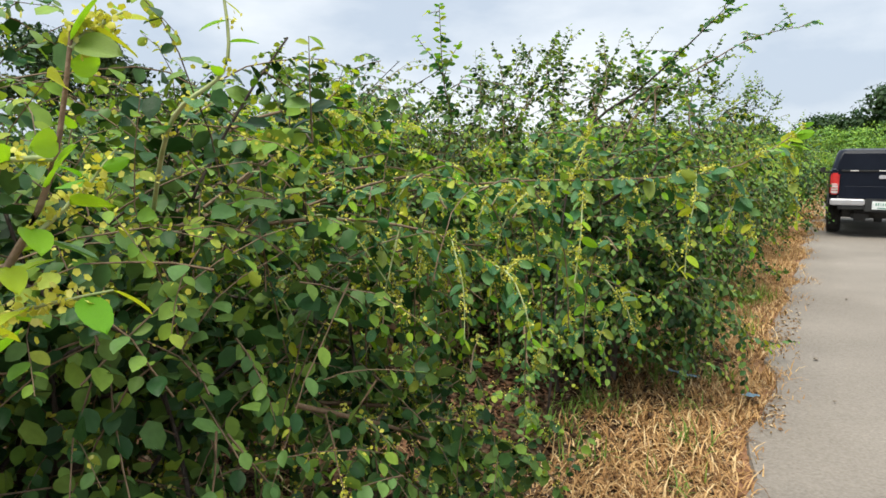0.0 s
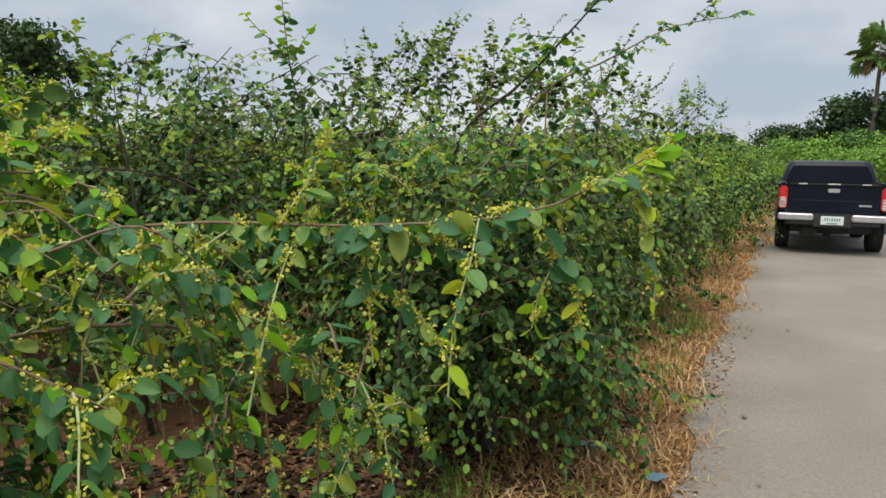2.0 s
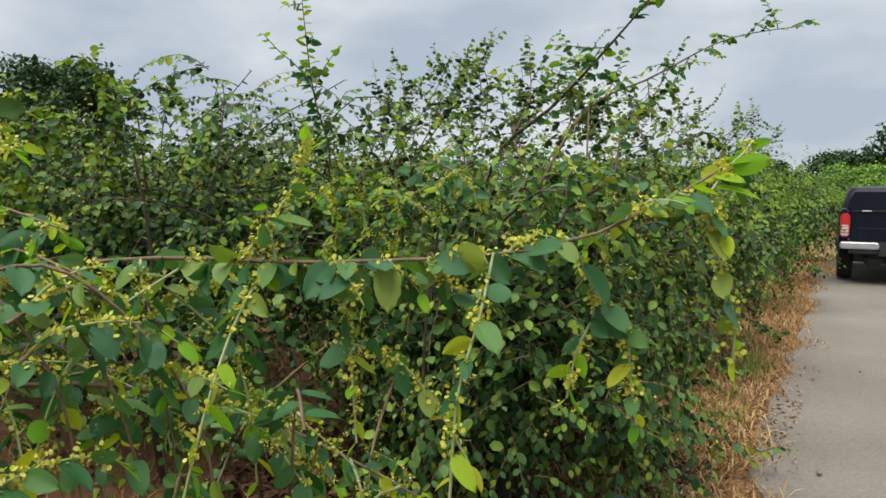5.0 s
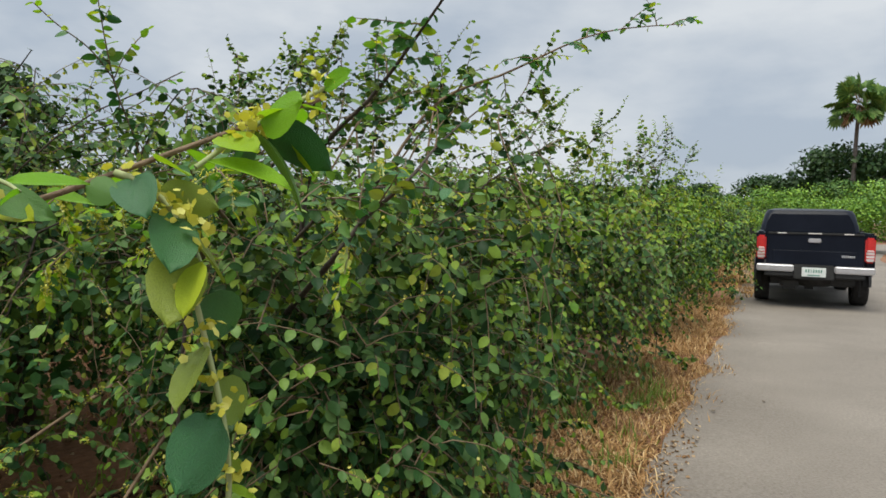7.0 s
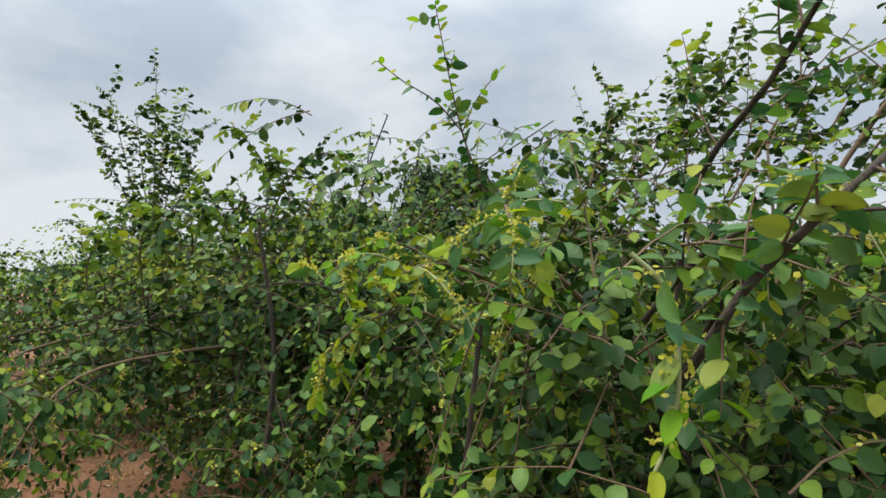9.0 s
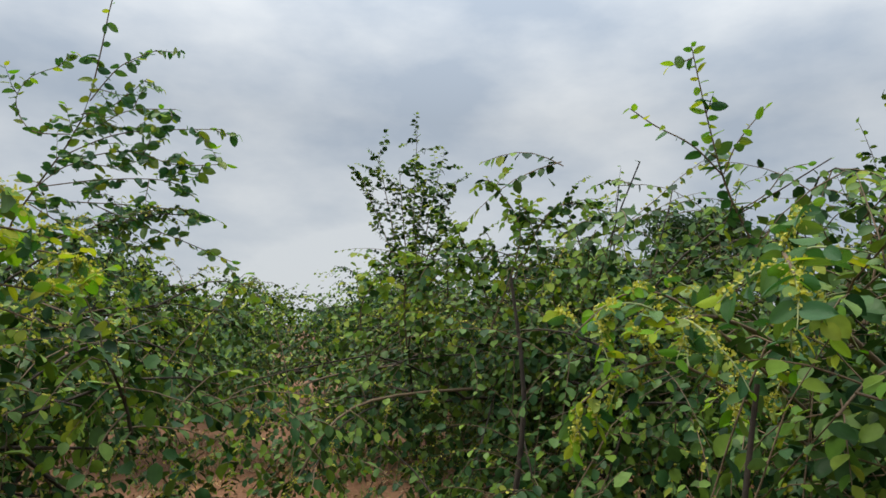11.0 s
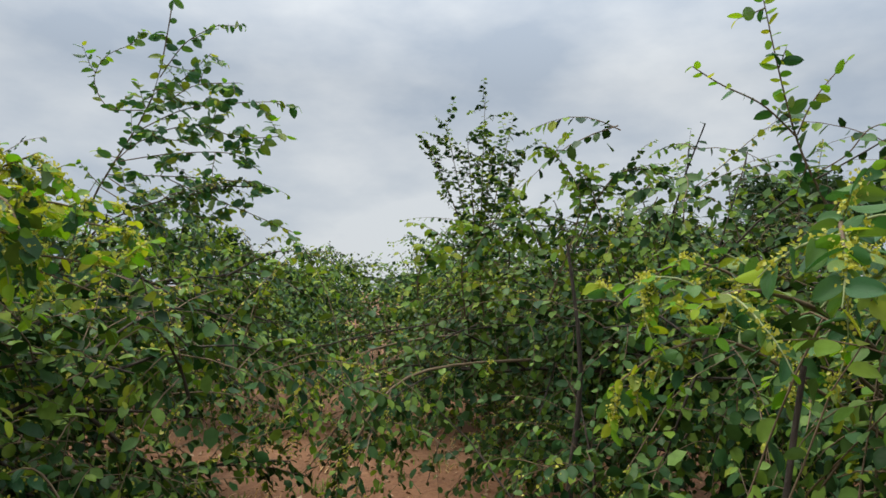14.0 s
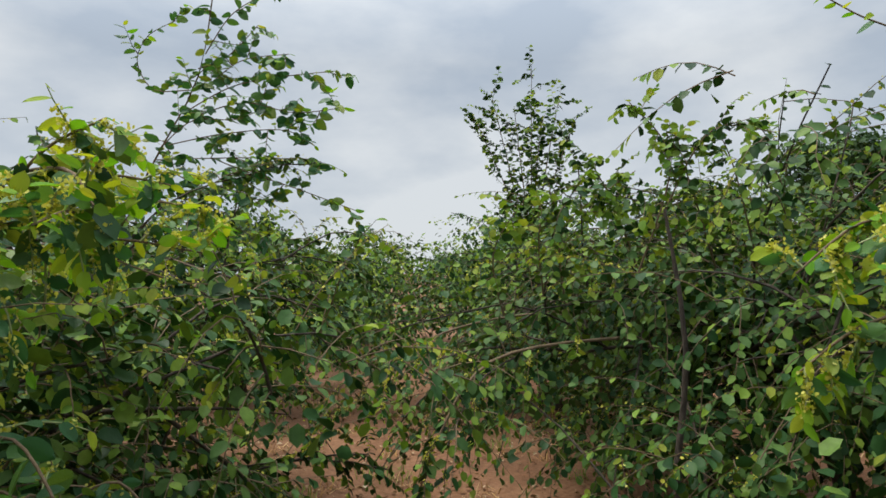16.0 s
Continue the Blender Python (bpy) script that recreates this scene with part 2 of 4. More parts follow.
def scatter(template, tris, place, along, face, size, slot=None):
    """Verts, faces and slots of many copies of a small template."""
    x = unit(along)
    z = unit(face - (face * x).sum(-1, keepdims=True) * x)
    y = np.cross(z, x)
    s = np.asarray(size).reshape(-1, 1, 1)
    v = place[:, None] + s * (template[None, :, 0:1] * x[:, None] + template[None, :, 1:2] * y[:, None] + template[None, :, 2:3] * z[:, None])
    f = tris[None] + (np.arange(len(place)) * len(template))[:, None, None]
    sl = None if slot is None else np.repeat(slot, len(tris))
    return v.reshape(-1, 3), f.reshape(-1, 3), sl


def grow(rng, start, way, length, n, droop, wander):
    """Many twigs at once: lines of n points that bend down and wander."""
    pts = [start]
    d = unit(way)
    step = (length / (n - 1))[:, None]
    for _ in range(n - 1):
        d = unit(d + np.array([0, 0, -1.0]) * droop + rng.normal(0, wander, d.shape))
        pts.append(pts[-1] + d * step)
    return np.stack(pts, 1)


def tubes(lines, r0, r1, sides=4):
    """Verts and triangles of tapered tubes along many lines (m, n, 3)."""
    m, n, _ = lines.shape
    t = unit(np.gradient(lines, axis=1))
    ref = np.where(np.abs(t[..., 2:3]) > 0.9, np.array([1.0, 0, 0]), np.array([0, 0, 1.0]))
    a = unit(np.cross(t, ref))
    b = np.cross(t, a)
    r = (np.asarray(r0).reshape(-1, 1) * (1 - np.linspace(0, 1, n)) + np.asarray(r1).reshape(-1, 1) * np.linspace(0, 1, n))[..., None, None]
    ang = np.arange(sides) * 2 * math.pi / sides
    ring = lines[:, :, None] + r * (np.cos(ang)[:, None] * a[:, :, None] + np.sin(ang)[:, None] * b[:, :, None])
    idx = np.arange(m * n * sides).reshape(m, n, sides)
    p, q = idx[:, :-1], idx[:, 1:]
    pn, qn = np.roll(p, -1, 2), np.roll(q, -1, 2)
    f = np.concatenate([np.stack([p, pn, qn], -1).reshape(-1, 3), np.stack([p, qn, q], -1).reshape(-1, 3)])
    return ring.reshape(-1, 3), f


def joined(chunks):
    """One set of verts, faces, slots out of several."""
    vs, fs, ss, k = [], [], [], 0
    for v, f, s in chunks:
        vs.append(v)
        fs.append(f + k)
        ss.append(np.zeros(len(f), int) if s is None else s)
        k += len(v)
    return np.concatenate(vs), np.concatenate(fs), np.concatenate(ss)


def along_line(line, n, lo=0.1, hi=1.0):
    """n places and directions along each of the lines (m, k, 3)."""
    m, k, _ = line.shape
    s = np.linspace(lo, hi, n) * (k - 1)
    i = np.minimum(s.astype(int), k - 2)
    w = (s - i)[None, :, None]
    return line[:, i] * (1 - w) + line[:, i + 1] * w, unit(line[:, i + 1] - line[:, i])


def leaves_on(rng, lines, n, size, young_from=0.82, lo=0.08, turn=1.0):
    """Leaves in two ranks along twigs: place, direction, facing, size, slot."""
    p, t = along_line(lines, n, lo)
    m = len(lines)
    up = np.array([0, 0, 1.0])
    side = unit(np.cross(t, up) + 1e-3)
    sgn = np.where(np.arange(n) % 2 == 0, 1.0, -1.0)[None, :, None]
    d = unit(0.45 * t + 0.8 * side * sgn + np.array([0, 0, -0.28]) + rng.normal(0, 0.28, t.shape))
    f = unit(up * 1.0 + rng.normal(0, 0.42 * turn, t.shape) + 0.15 * d)
    frac = np.broadcast_to(np.linspace(lo, 1, n)[None], (m, n))
    s = size * rng.uniform(0.6, 1.15, (m, n)) * (1.0 - 0.35 * frac ** 3)
    slot = ((frac + rng.normal(0, 0.1, (m, n))) > young_from).astype(int)
    return [x.reshape(-1, 3) for x in (p, d, f)] + [s.ravel(), slot.ravel()]


# places beside the road where the twigs are kept short: x, y, reach
CLEARINGS = [(0.0, 0.0, 1.3), (0.1, 0.6, 1.15), (0.15, 1.4, 1.0), (0.2, 2.2, 0.95), (-0.15, 2.95, 1.05), (-0.4, 2.8, 0.95)]


def open_way(p):
    """True where twigs may grow: clear of the road and the walkers' strip beside it."""
    x, y = p[..., 0], p[..., 1]
    lim = np.where((y > 2.25) & (y < 3.3), -0.78, np.where(y < 2.3, -0.58, -0.3))
    in_lane = ((p[..., 2] > 0.85) | (y > 2.45)) & (y > 2.3) & (y < 2.95 - 0.58 * (x + 0.41)) & (x > -2.35)
    near = np.zeros(x.shape, bool)
    for cx, cy, r in CLEARINGS:
        near |= np.hypot(x - cx, y - cy) < r
    return ~(x > lim) & ~in_lane & ~near


def jujube(name, base, seed, rx, ry, top, stems, limbs=9, subs=13, twigs=7, leaves=13, leaf=0.062, detail=True, flowers=0, label="", wild=0.1, clear=True, hem=0.35, young=0.84):
    """A jujube tree: dark stems, arching limbs, drooping leafy twigs."""
    rng = np.random.default_rng(seed)
    base = np.array(base, float)
    e = thing(name, base, label, "tree", "jujube orchard trees")
    fork_h = 0.42 * top
    st = grow(rng, np.array([(x, y, -0.05) for x, y in stems], float), np.array([(-0.35 * x + rng.normal(0, .08), -0.35 * y + rng.normal(0, .08), 1.0) for x, y in stems]), np.full(len(stems), fork_h * 1.25), 7, -0.01, 0.06)
    v, f = tubes(st, np.full(len(stems), 0.055), np.full(len(stems), 0.035), 8)
    part("trunk", mesh_of("trunk", v, f), M_BARK, e, "dark rough bark")
    # limbs
    az = np.arange(limbs) * 2 * math.pi / limbs + rng.uniform(0, 0.5, limbs)
    k = rng.integers(0, len(stems), limbs)
    p0 = st[k, rng.integers(4, 7, limbs)]
    d0 = np.stack([np.cos(az) * rx, np.sin(az) * ry, np.full(limbs, 0.75 * (rx + ry) / 2) * np.linspace(0.05, 1.35, limbs)[rng.permutation(limbs)]], 1)
    reach = np.hypot(np.cos(az) * rx, np.sin(az) * ry) * rng.uniform(0.85, 1.1, limbs)
    l1 = grow(rng, p0, d0, reach, 9, 0.09, 0.07)
    # side branches
    i1 = np.repeat(np.arange(limbs), subs)
    s1 = rng.uniform(0.12, 1.0, limbs * subs) * 8
    j = np.minimum(s1.astype(int), 7)
    w = (s1 - j)[:, None]
    q0 = l1[i1, j] * (1 - w) + l1[i1, j + 1] * w
    t1 = unit(l1[i1, j + 1] - l1[i1, j])
    d1 = unit(0.5 * t1 + rng.normal(0, 0.6, t1.shape) + np.array([0, 0, 0.34]))
    l2 = grow(rng, q0, d1, rng.uniform(0.35, 0.75, len(q0)) * (rx + ry) / 2, 7, 0.16, 0.1)
    # leafy twigs
    i2 = np.repeat(np.arange(len(l2)), twigs)
    s2 = rng.uniform(0.1, 1.0, len(i2)) * 6
    j = np.minimum(s2.astype(int), 5)
    w = (s2 - j)[:, None]
    r0 = l2[i2, j] * (1 - w) + l2[i2, j + 1] * w
    t2 = unit(l2[i2, j + 1] - l2[i2, j])
    d2 = unit(0.55 * t2 + rng.normal(0, 0.6, t2.shape) + np.array([0, 0, 0.22]))
    l3 = grow(rng, r0, d2, rng.uniform(0.22, 0.7, len(r0)), 6, 0.23, 0.1)
    # outline: a low dome with an uneven top
    high = l1[:, :, 2].max(1) > top * 0.96
    end2 = l2[:, -1]
    high2 = high[i1] | (l2[:, :, 2].max(1) > top * (1.07 - 0.1 * ((end2[:, 0] / rx) ** 2 + (end2[:, 1] / ry) ** 2)))
    tip = l3[:, -1]
    lim = top * (1.0 - 0.2 * ((tip[:, 0] / rx) ** 2 + (tip[:, 1] / ry) ** 2) / 2) + np.abs(rng.normal(0, wild, len(tip)))
    ok = ~high2[i2] & (l3[:, :, 2].max(1) < lim + 0.05) & (l3[:, :, 2].min(1) > hem * rng.uniform(0.3, 1.3, len(tip)))
    if clear:
        w3 = l3 + base
        ok &= open_way(w3).all(1) & ~((w3[..., 2] > 1.62) & (w3[..., 1] < 3.8) & (w3[..., 1] > 2.6) & (w3[..., 0] > -1.9)).any(1)
        o2 = open_way(l2 + base + np.array([0.2, 0, 0])).all(1) & open_way(l2 + base + np.array([0, -0.4, 0])).all(1)
        o1 = open_way(l1 + base + np.array([0.55, 0, 0])).all(1) & open_way(l1 + base + np.array([0, -0.5, 0])).all(1)
    else:
        o2, o1 = np.ones(len(l2), bool), np.ones(limbs, bool)
    l3 = l3[ok]
    w2 = l2 + base
    o2 &= ~((w2[..., 2] > 1.58) & (w2[..., 1] < 3.85 + 0.5 * (w2[..., 2] > 1.72)) & (w2[..., 1] > 3.0) & (w2[..., 0] > -1.9)).any(1)
    o1 &= ~high
    o2 &= (l2[:, :, 2].min(1) > 0.06) & ~high2
    v2, f2 = tubes(l2[o2], np.full(o2.sum(), 0.007), np.full(o2.sum(), 0.003), 4)
    chunks = [(v2, f2, None)]
    for line in l1[o1]:
        v, f = tubes(line[None], [0.024], [0.0018], 6)
        if detail:
            part("limb", mesh_of("limb", v, f), M_BARK, e)
        else:
            chunks.append((v, f, None))
    if detail:
        v, f = tubes(l3, np.full(len(l3), 0.003), np.full(len(l3), 0.001), 3)
        chunks.append((v, f, np.ones(len(f), int)))
    tagged(part("branchwork", mesh_of("branchwork", *joined(chunks)), [M_BARK, M_TWIG], e), kind="stuff")
    sets = [leaves_on(rng, l3, leaves, leaf, young)]
    if o2.any():
        sets.append(leaves_on(rng, l2[o2], leaves, leaf * 1.1, 2.0, 0.3))
    P, D, F, S, K = [np.concatenate(c) for c in zip(*sets)]
    # blades droop and face outwards
    out = unit(P * np.array([1.0, 1.0, 0.0]))
    F = unit(F + 0.75 * out * rng.uniform(0.2, 1.3, (len(P), 1)))
    D = unit(D + np.array([0, 0, -0.35]))
    # low leaves mostly take the darker mature colour, painting in shade
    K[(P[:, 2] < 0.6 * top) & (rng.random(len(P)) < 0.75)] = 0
    # large extra leaves deep inside the crown, added to block light
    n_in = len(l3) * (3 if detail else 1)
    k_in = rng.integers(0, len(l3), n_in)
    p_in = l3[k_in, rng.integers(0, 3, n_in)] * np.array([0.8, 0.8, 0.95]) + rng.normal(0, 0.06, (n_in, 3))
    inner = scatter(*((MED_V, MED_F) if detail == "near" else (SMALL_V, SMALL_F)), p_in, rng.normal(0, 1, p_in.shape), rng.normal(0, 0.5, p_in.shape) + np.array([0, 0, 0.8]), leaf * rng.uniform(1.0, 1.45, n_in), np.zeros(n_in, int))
    tv, tf = ((LEAF_V, LEAF_F) if detail == "near" else (MED_V, MED_F)) if detail else (SMALL_V, SMALL_F)
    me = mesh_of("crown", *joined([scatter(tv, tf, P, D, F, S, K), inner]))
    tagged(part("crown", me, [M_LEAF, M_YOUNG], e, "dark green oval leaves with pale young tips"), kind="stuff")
    if flowers:
        pick = rng.random(len(l3)) < flowers
        p, t = along_line(l3[pick], 20, 0.3, 0.92)
        p = p.reshape(-1, 3) + rng.normal(0, 0.009, (p.shape[0] * 20, 3))
        me = mesh_of("blossom", *scatter(STAR_V, STAR_F, p, rng.normal(0, 1, p.shape), rng.normal(0, 1, p.shape), rng.uniform(0.008, 0.016, len(p))))
        tagged(part("blossom", me, M_FLOWER, e, "tiny yellow-green flower clusters"), kind="stuff")
    return e


LEAF_ONE = []
for _k, (_m, _w, _b) in enumerate([(M_LEAF_ONE, 1.0, 1.0), (M_LEAF_ONE, 0.88, 1.7), (M_YOUNG_ONE, 0.85, 0.8), (M_YOUNG_ONE, 0.72, 1.4)]):
    # finer leaf with a midrib fold and a curled tip
    _n = 7
    _u = np.linspace(0, 1, _n)
    _half = 0.305 * _w * np.sin(np.pi * _u ** 0.85) ** 0.62
    _v, _f = [], []
    for _i in range(_n):
        _sag = -0.12 * _b * _u[_i] ** 2
        for _s in (-1, -0.55, 0, 0.55, 1):
            _v.append((_u[_i], _s * _half[_i], _sag + 0.16 * abs(_s) * _half[_i] * _b - (0.02 if _s == 0 else 0)))
    for _i in range(_n - 1):
        for _j in range(4):
            _a = _i * 5 + _j
            _f += [(_a, _a + 5, _a + 6), (_a, _a + 6, _a + 1)]
    _me = mesh_of("leaf", _v, _f)
    _me.materials.append(_m)
    LEAF_ONE.append(_me)


def leaf_objects(parent, P, D, F, S, K, rng):
    """Each leaf an object of its own under its branch."""
    for p, d, f, s, k in zip(P, D, F, S, K):
        ob = new("leaf", LEAF_ONE[int(k) * 2 + int(rng.integers(0, 2))])
        ob.parent = parent
        x = Vector(d).normalized()
        z = (Vector(f) - Vector(f).dot(x) * x).normalized()
        y = z.cross(x)
        m = Matrix((x, y, z)).transposed().to_4x4()
        m.translation = p
        ob.matrix_basis = m @ Matrix.Scale(s, 4)


def smooth_line(points, n):
    """A smooth line of n points through a few."""
    p = np.array(points, float)
    s = np.linspace(0, len(p) - 1, n)
    i = np.clip(s.astype(int), 0, len(p) - 2)
    w = (s - i)[:, None]
    a, b, c, d = p[np.maximum(i - 1, 0)], p[i], p[i + 1], p[np.minimum(i + 2, len(p) - 1)]
    return 0.5 * (2 * b + (c - a) * w + (2 * a - 5 * b + 4 * c - d) * w ** 2 + (3 * b - a - 3 * c + d) * w ** 3)


def shoot(tree, points, seed, r0=0.009, side=6, side_len=0.3, leaf=0.05, per=10, lo=0.25, own=True, bend=-0.02, material=None, main=None, young=0.8, blossom=0.0, spread=0.75, twig_material=None, taper=0.65, turn=2.0):
    """A long shoot of a tree through given places, with side twigs and leaves."""
    rng = np.random.default_rng(seed)
    line = smooth_line(points, 18)[None] - np.array(tree.location)
    v, f = tubes(line, [r0], [0.002], 6)
    b = part("branch", mesh_of("branch", v, f), material or M_TWIG, tree)
    sets = [leaves_on(rng, line, main or int(per * 1.6), leaf, young, lo, turn)]
    lines = line
    if side:
        p, t = along_line(line, side, lo, 0.95)
        p, t = p[0], t[0]
        d = unit(0.5 * t + rng.normal(0, spread, t.shape))
        tw = grow(rng, p, d, rng.uniform(0.5, 1.1, side) * side_len * np.linspace(1.0, taper, side), 8, bend, 0.08)
        if own:
            for one in tw:
                part("twig", mesh_of("twig", *tubes(one[None], [0.0032], [0.001], 5)), twig_material or M_TWIG, b)
        else:
            v, f = tubes(tw, np.full(side, 0.0028), np.full(side, 0.001), 3)
            tagged(part("branchwork", mesh_of("branchwork", v, f), twig_material or M_TWIG, b), kind="stuff")
        sets.append(leaves_on(rng, tw, per, leaf, young, 0.12, turn))
        lines = tw
    P, D, F, S, K = [np.concatenate(c) for c in zip(*sets)]
    if own:
        leaf_objects(b, P, D, F, S, K, rng)
    else:
        tagged(part("leaves", mesh_of("leaves", *scatter(MED_V, MED_F, P, D, F, S, K)), [M_LEAF, M_YOUNG], b), kind="stuff")
    if blossom:
        p, t = along_line(lines, per * 2, 0.1, 0.85)
        p = p.reshape(-1, 3)
        p = p[rng.random(len(p)) < blossom]
        p = np.repeat(p, 13, 0)
        p = p + rng.normal(0, 0.0075, p.shape)
        me = mesh_of("blossom", *scatter(STAR_V, STAR_F, p, rng.normal(0, 1, p.shape), rng.normal(0, 1, p.shape), rng.uniform(0.0055, 0.0095, len(p))))
        tagged(part("blossom", me, M_FLOWER, b, "tiny yellow flower clusters"), kind="stuff")
    return b


# ---- ground and road ----
def wobble(y, a=0.2):
    return a * (noise.noise(Vector((0, y * 0.55, 3.1))) + 0.5 * noise.noise(Vector((0, y * 1.9, 7.7))))


bm = bmesh.new()
xs = [-2500, -300, -80] + [-30 + 0.75 * i for i in range(60)] + [16, 25, 60, 300, 2500]
ys = [-2500, -300, -60] + [-12 + 0.75 * i for i in range(70)] + [45, 60, 100, 300, 2500]
grid = []
for y in ys:
    row = []
    for x in xs:
        near = 1.0 if -31 < x < -0.9 and -13 < y < 42 else 0.0
        z = near * (0.05 * noise.noise(Vector((x * 0.6, y * 0.6, 0))) + 0.025 * noise.noise(Vector((x * 1.7, y * 1.7, 5))) - 0.01)
        row.append(bm.verts.new((x, y, z)))
    grid.append(row)
for r0, r1 in zip(grid, grid[1:]):
    for a, b, c, d in zip(r0, r0[1:], r1[1:], r1):
        bm.faces.new((a, b, c, d))
tagged(part("ground", bm, M_EARTH, None, "bare red-brown orchard earth between the trees"), category="ground", kind="structure")

bm = bmesh.new()
prev = None
yv = -30.0
while yv < 140:
    bend = 0.0 if yv < 30 else 0.010 * (yv - 30) ** 2
    e0 = ROAD_EDGE + wobble(yv)
    cur = [bm.verts.new((e0 + bend - 0.03, yv, -0.04)), bm.verts.new((e0 + bend, yv, 0.022)), bm.verts.new((e0 + bend + 2.3, yv, 0.05)), bm.verts.new((e0 + bend + 4.6, yv, 0.022)), bm.verts.new((e0 + bend + 4.7, yv, -0.04))]
    if prev:
        for i in range(4):
            bm.faces.new((prev[i], prev[i + 1], cur[i + 1], cur[i]))
    prev = cur
    yv += 0.3 if yv < 30 else 2.0
tagged(part("road", bm, M_ROAD, None, "pale worn concrete country road with a ragged edge"), category="road", kind="structure")


# ---- pickup truck ----
def box(bm, size, at, bevel=0.02, seg=2, taper=(1, 1)):
    made = bmesh.ops.create_cube(bm, size=1.0)["verts"]
    for v in made:
        k = taper if v.co.z > 0 else (1, 1)
        v.co = Vector((v.co.x * size[0] * k[0] + at[0], v.co.y * size[1] * k[1] + at[1], v.co.z * size[2] + at[2]))
    if bevel:
        es = list({e for v in made for e in v.link_edges})
        bmesh.ops.bevel(bm, geom=es, offset=bevel, segments=seg, affect="EDGES")
    return bm


def ring_loft(rings):
    bm = bmesh.new()
    rs = [[bm.verts.new(p) for p in r] for r in rings]
    n = len(rs[0])
    for a, b in zip(rs, rs[1:]):
        for i in range(n):
            bm.faces.new((a[i], a[(i + 1) % n], b[(i + 1) % n], b[i]))
    bm.faces.new(list(reversed(rs[0])))
    bm.faces.new(rs[-1])
    bmesh.ops.recalc_face_normals(bm, faces=bm.faces)
    return bm


def rounded(hx, y0, y1, z, r, n=4):
    pts = []
    for cx, cy, a0 in ((hx - r, y1 - r, 0), (-hx + r, y1 - r, 90), (-hx + r, y0 + r, 180), (hx - r, y0 + r, 270)):
        for i in range(n + 1):
            a = radians(a0 + 90 * i / n)
            pts.append((cx + r * math.cos(a), cy + r * math.sin(a), z))
    return pts


def wheel(parent, x, y):
    out = -1 if x < 0 else 1
    rad, wid = 0.375, 0.25
    prof = [(0.6, -.5), (0.93, -.5), (0.985, -.42), (1.0, -.3), (1.0, .3), (0.985, .42), (0.93, .5), (0.6, .5)]
    bm = bmesh.new()
    n = 28
    rows = [[bm.verts.new((x + w * wid, y + rad * r * math.cos(2 * math.pi * i / n), rad + rad * r * math.sin(2 * math.pi * i / n))) for r, w in prof] for i in range(n)]
    for i in range(n):
        for j in range(len(prof) - 1):
            bm.faces.new((rows[i][j], rows[i][j + 1], rows[(i + 1) % n][j + 1], rows[(i + 1) % n][j]))
    bmesh.ops.recalc_face_normals(bm, faces=bm.faces)
    w = part("wheel", bm, M_RUBBER, parent, "black rubber tyre")
    bm = bmesh.new()
    bmesh.ops.create_cone(bm, cap_ends=True, segments=24, radius1=rad * .62, radius2=rad * .55, depth=0.12, matrix=Matrix.Translation((x + out * 0.04, y, rad)) @ Matrix.Rotation(out * math.pi / 2, 4, "Y"))
    part("rim", bm, M_CHROME, w, "grey alloy rim")


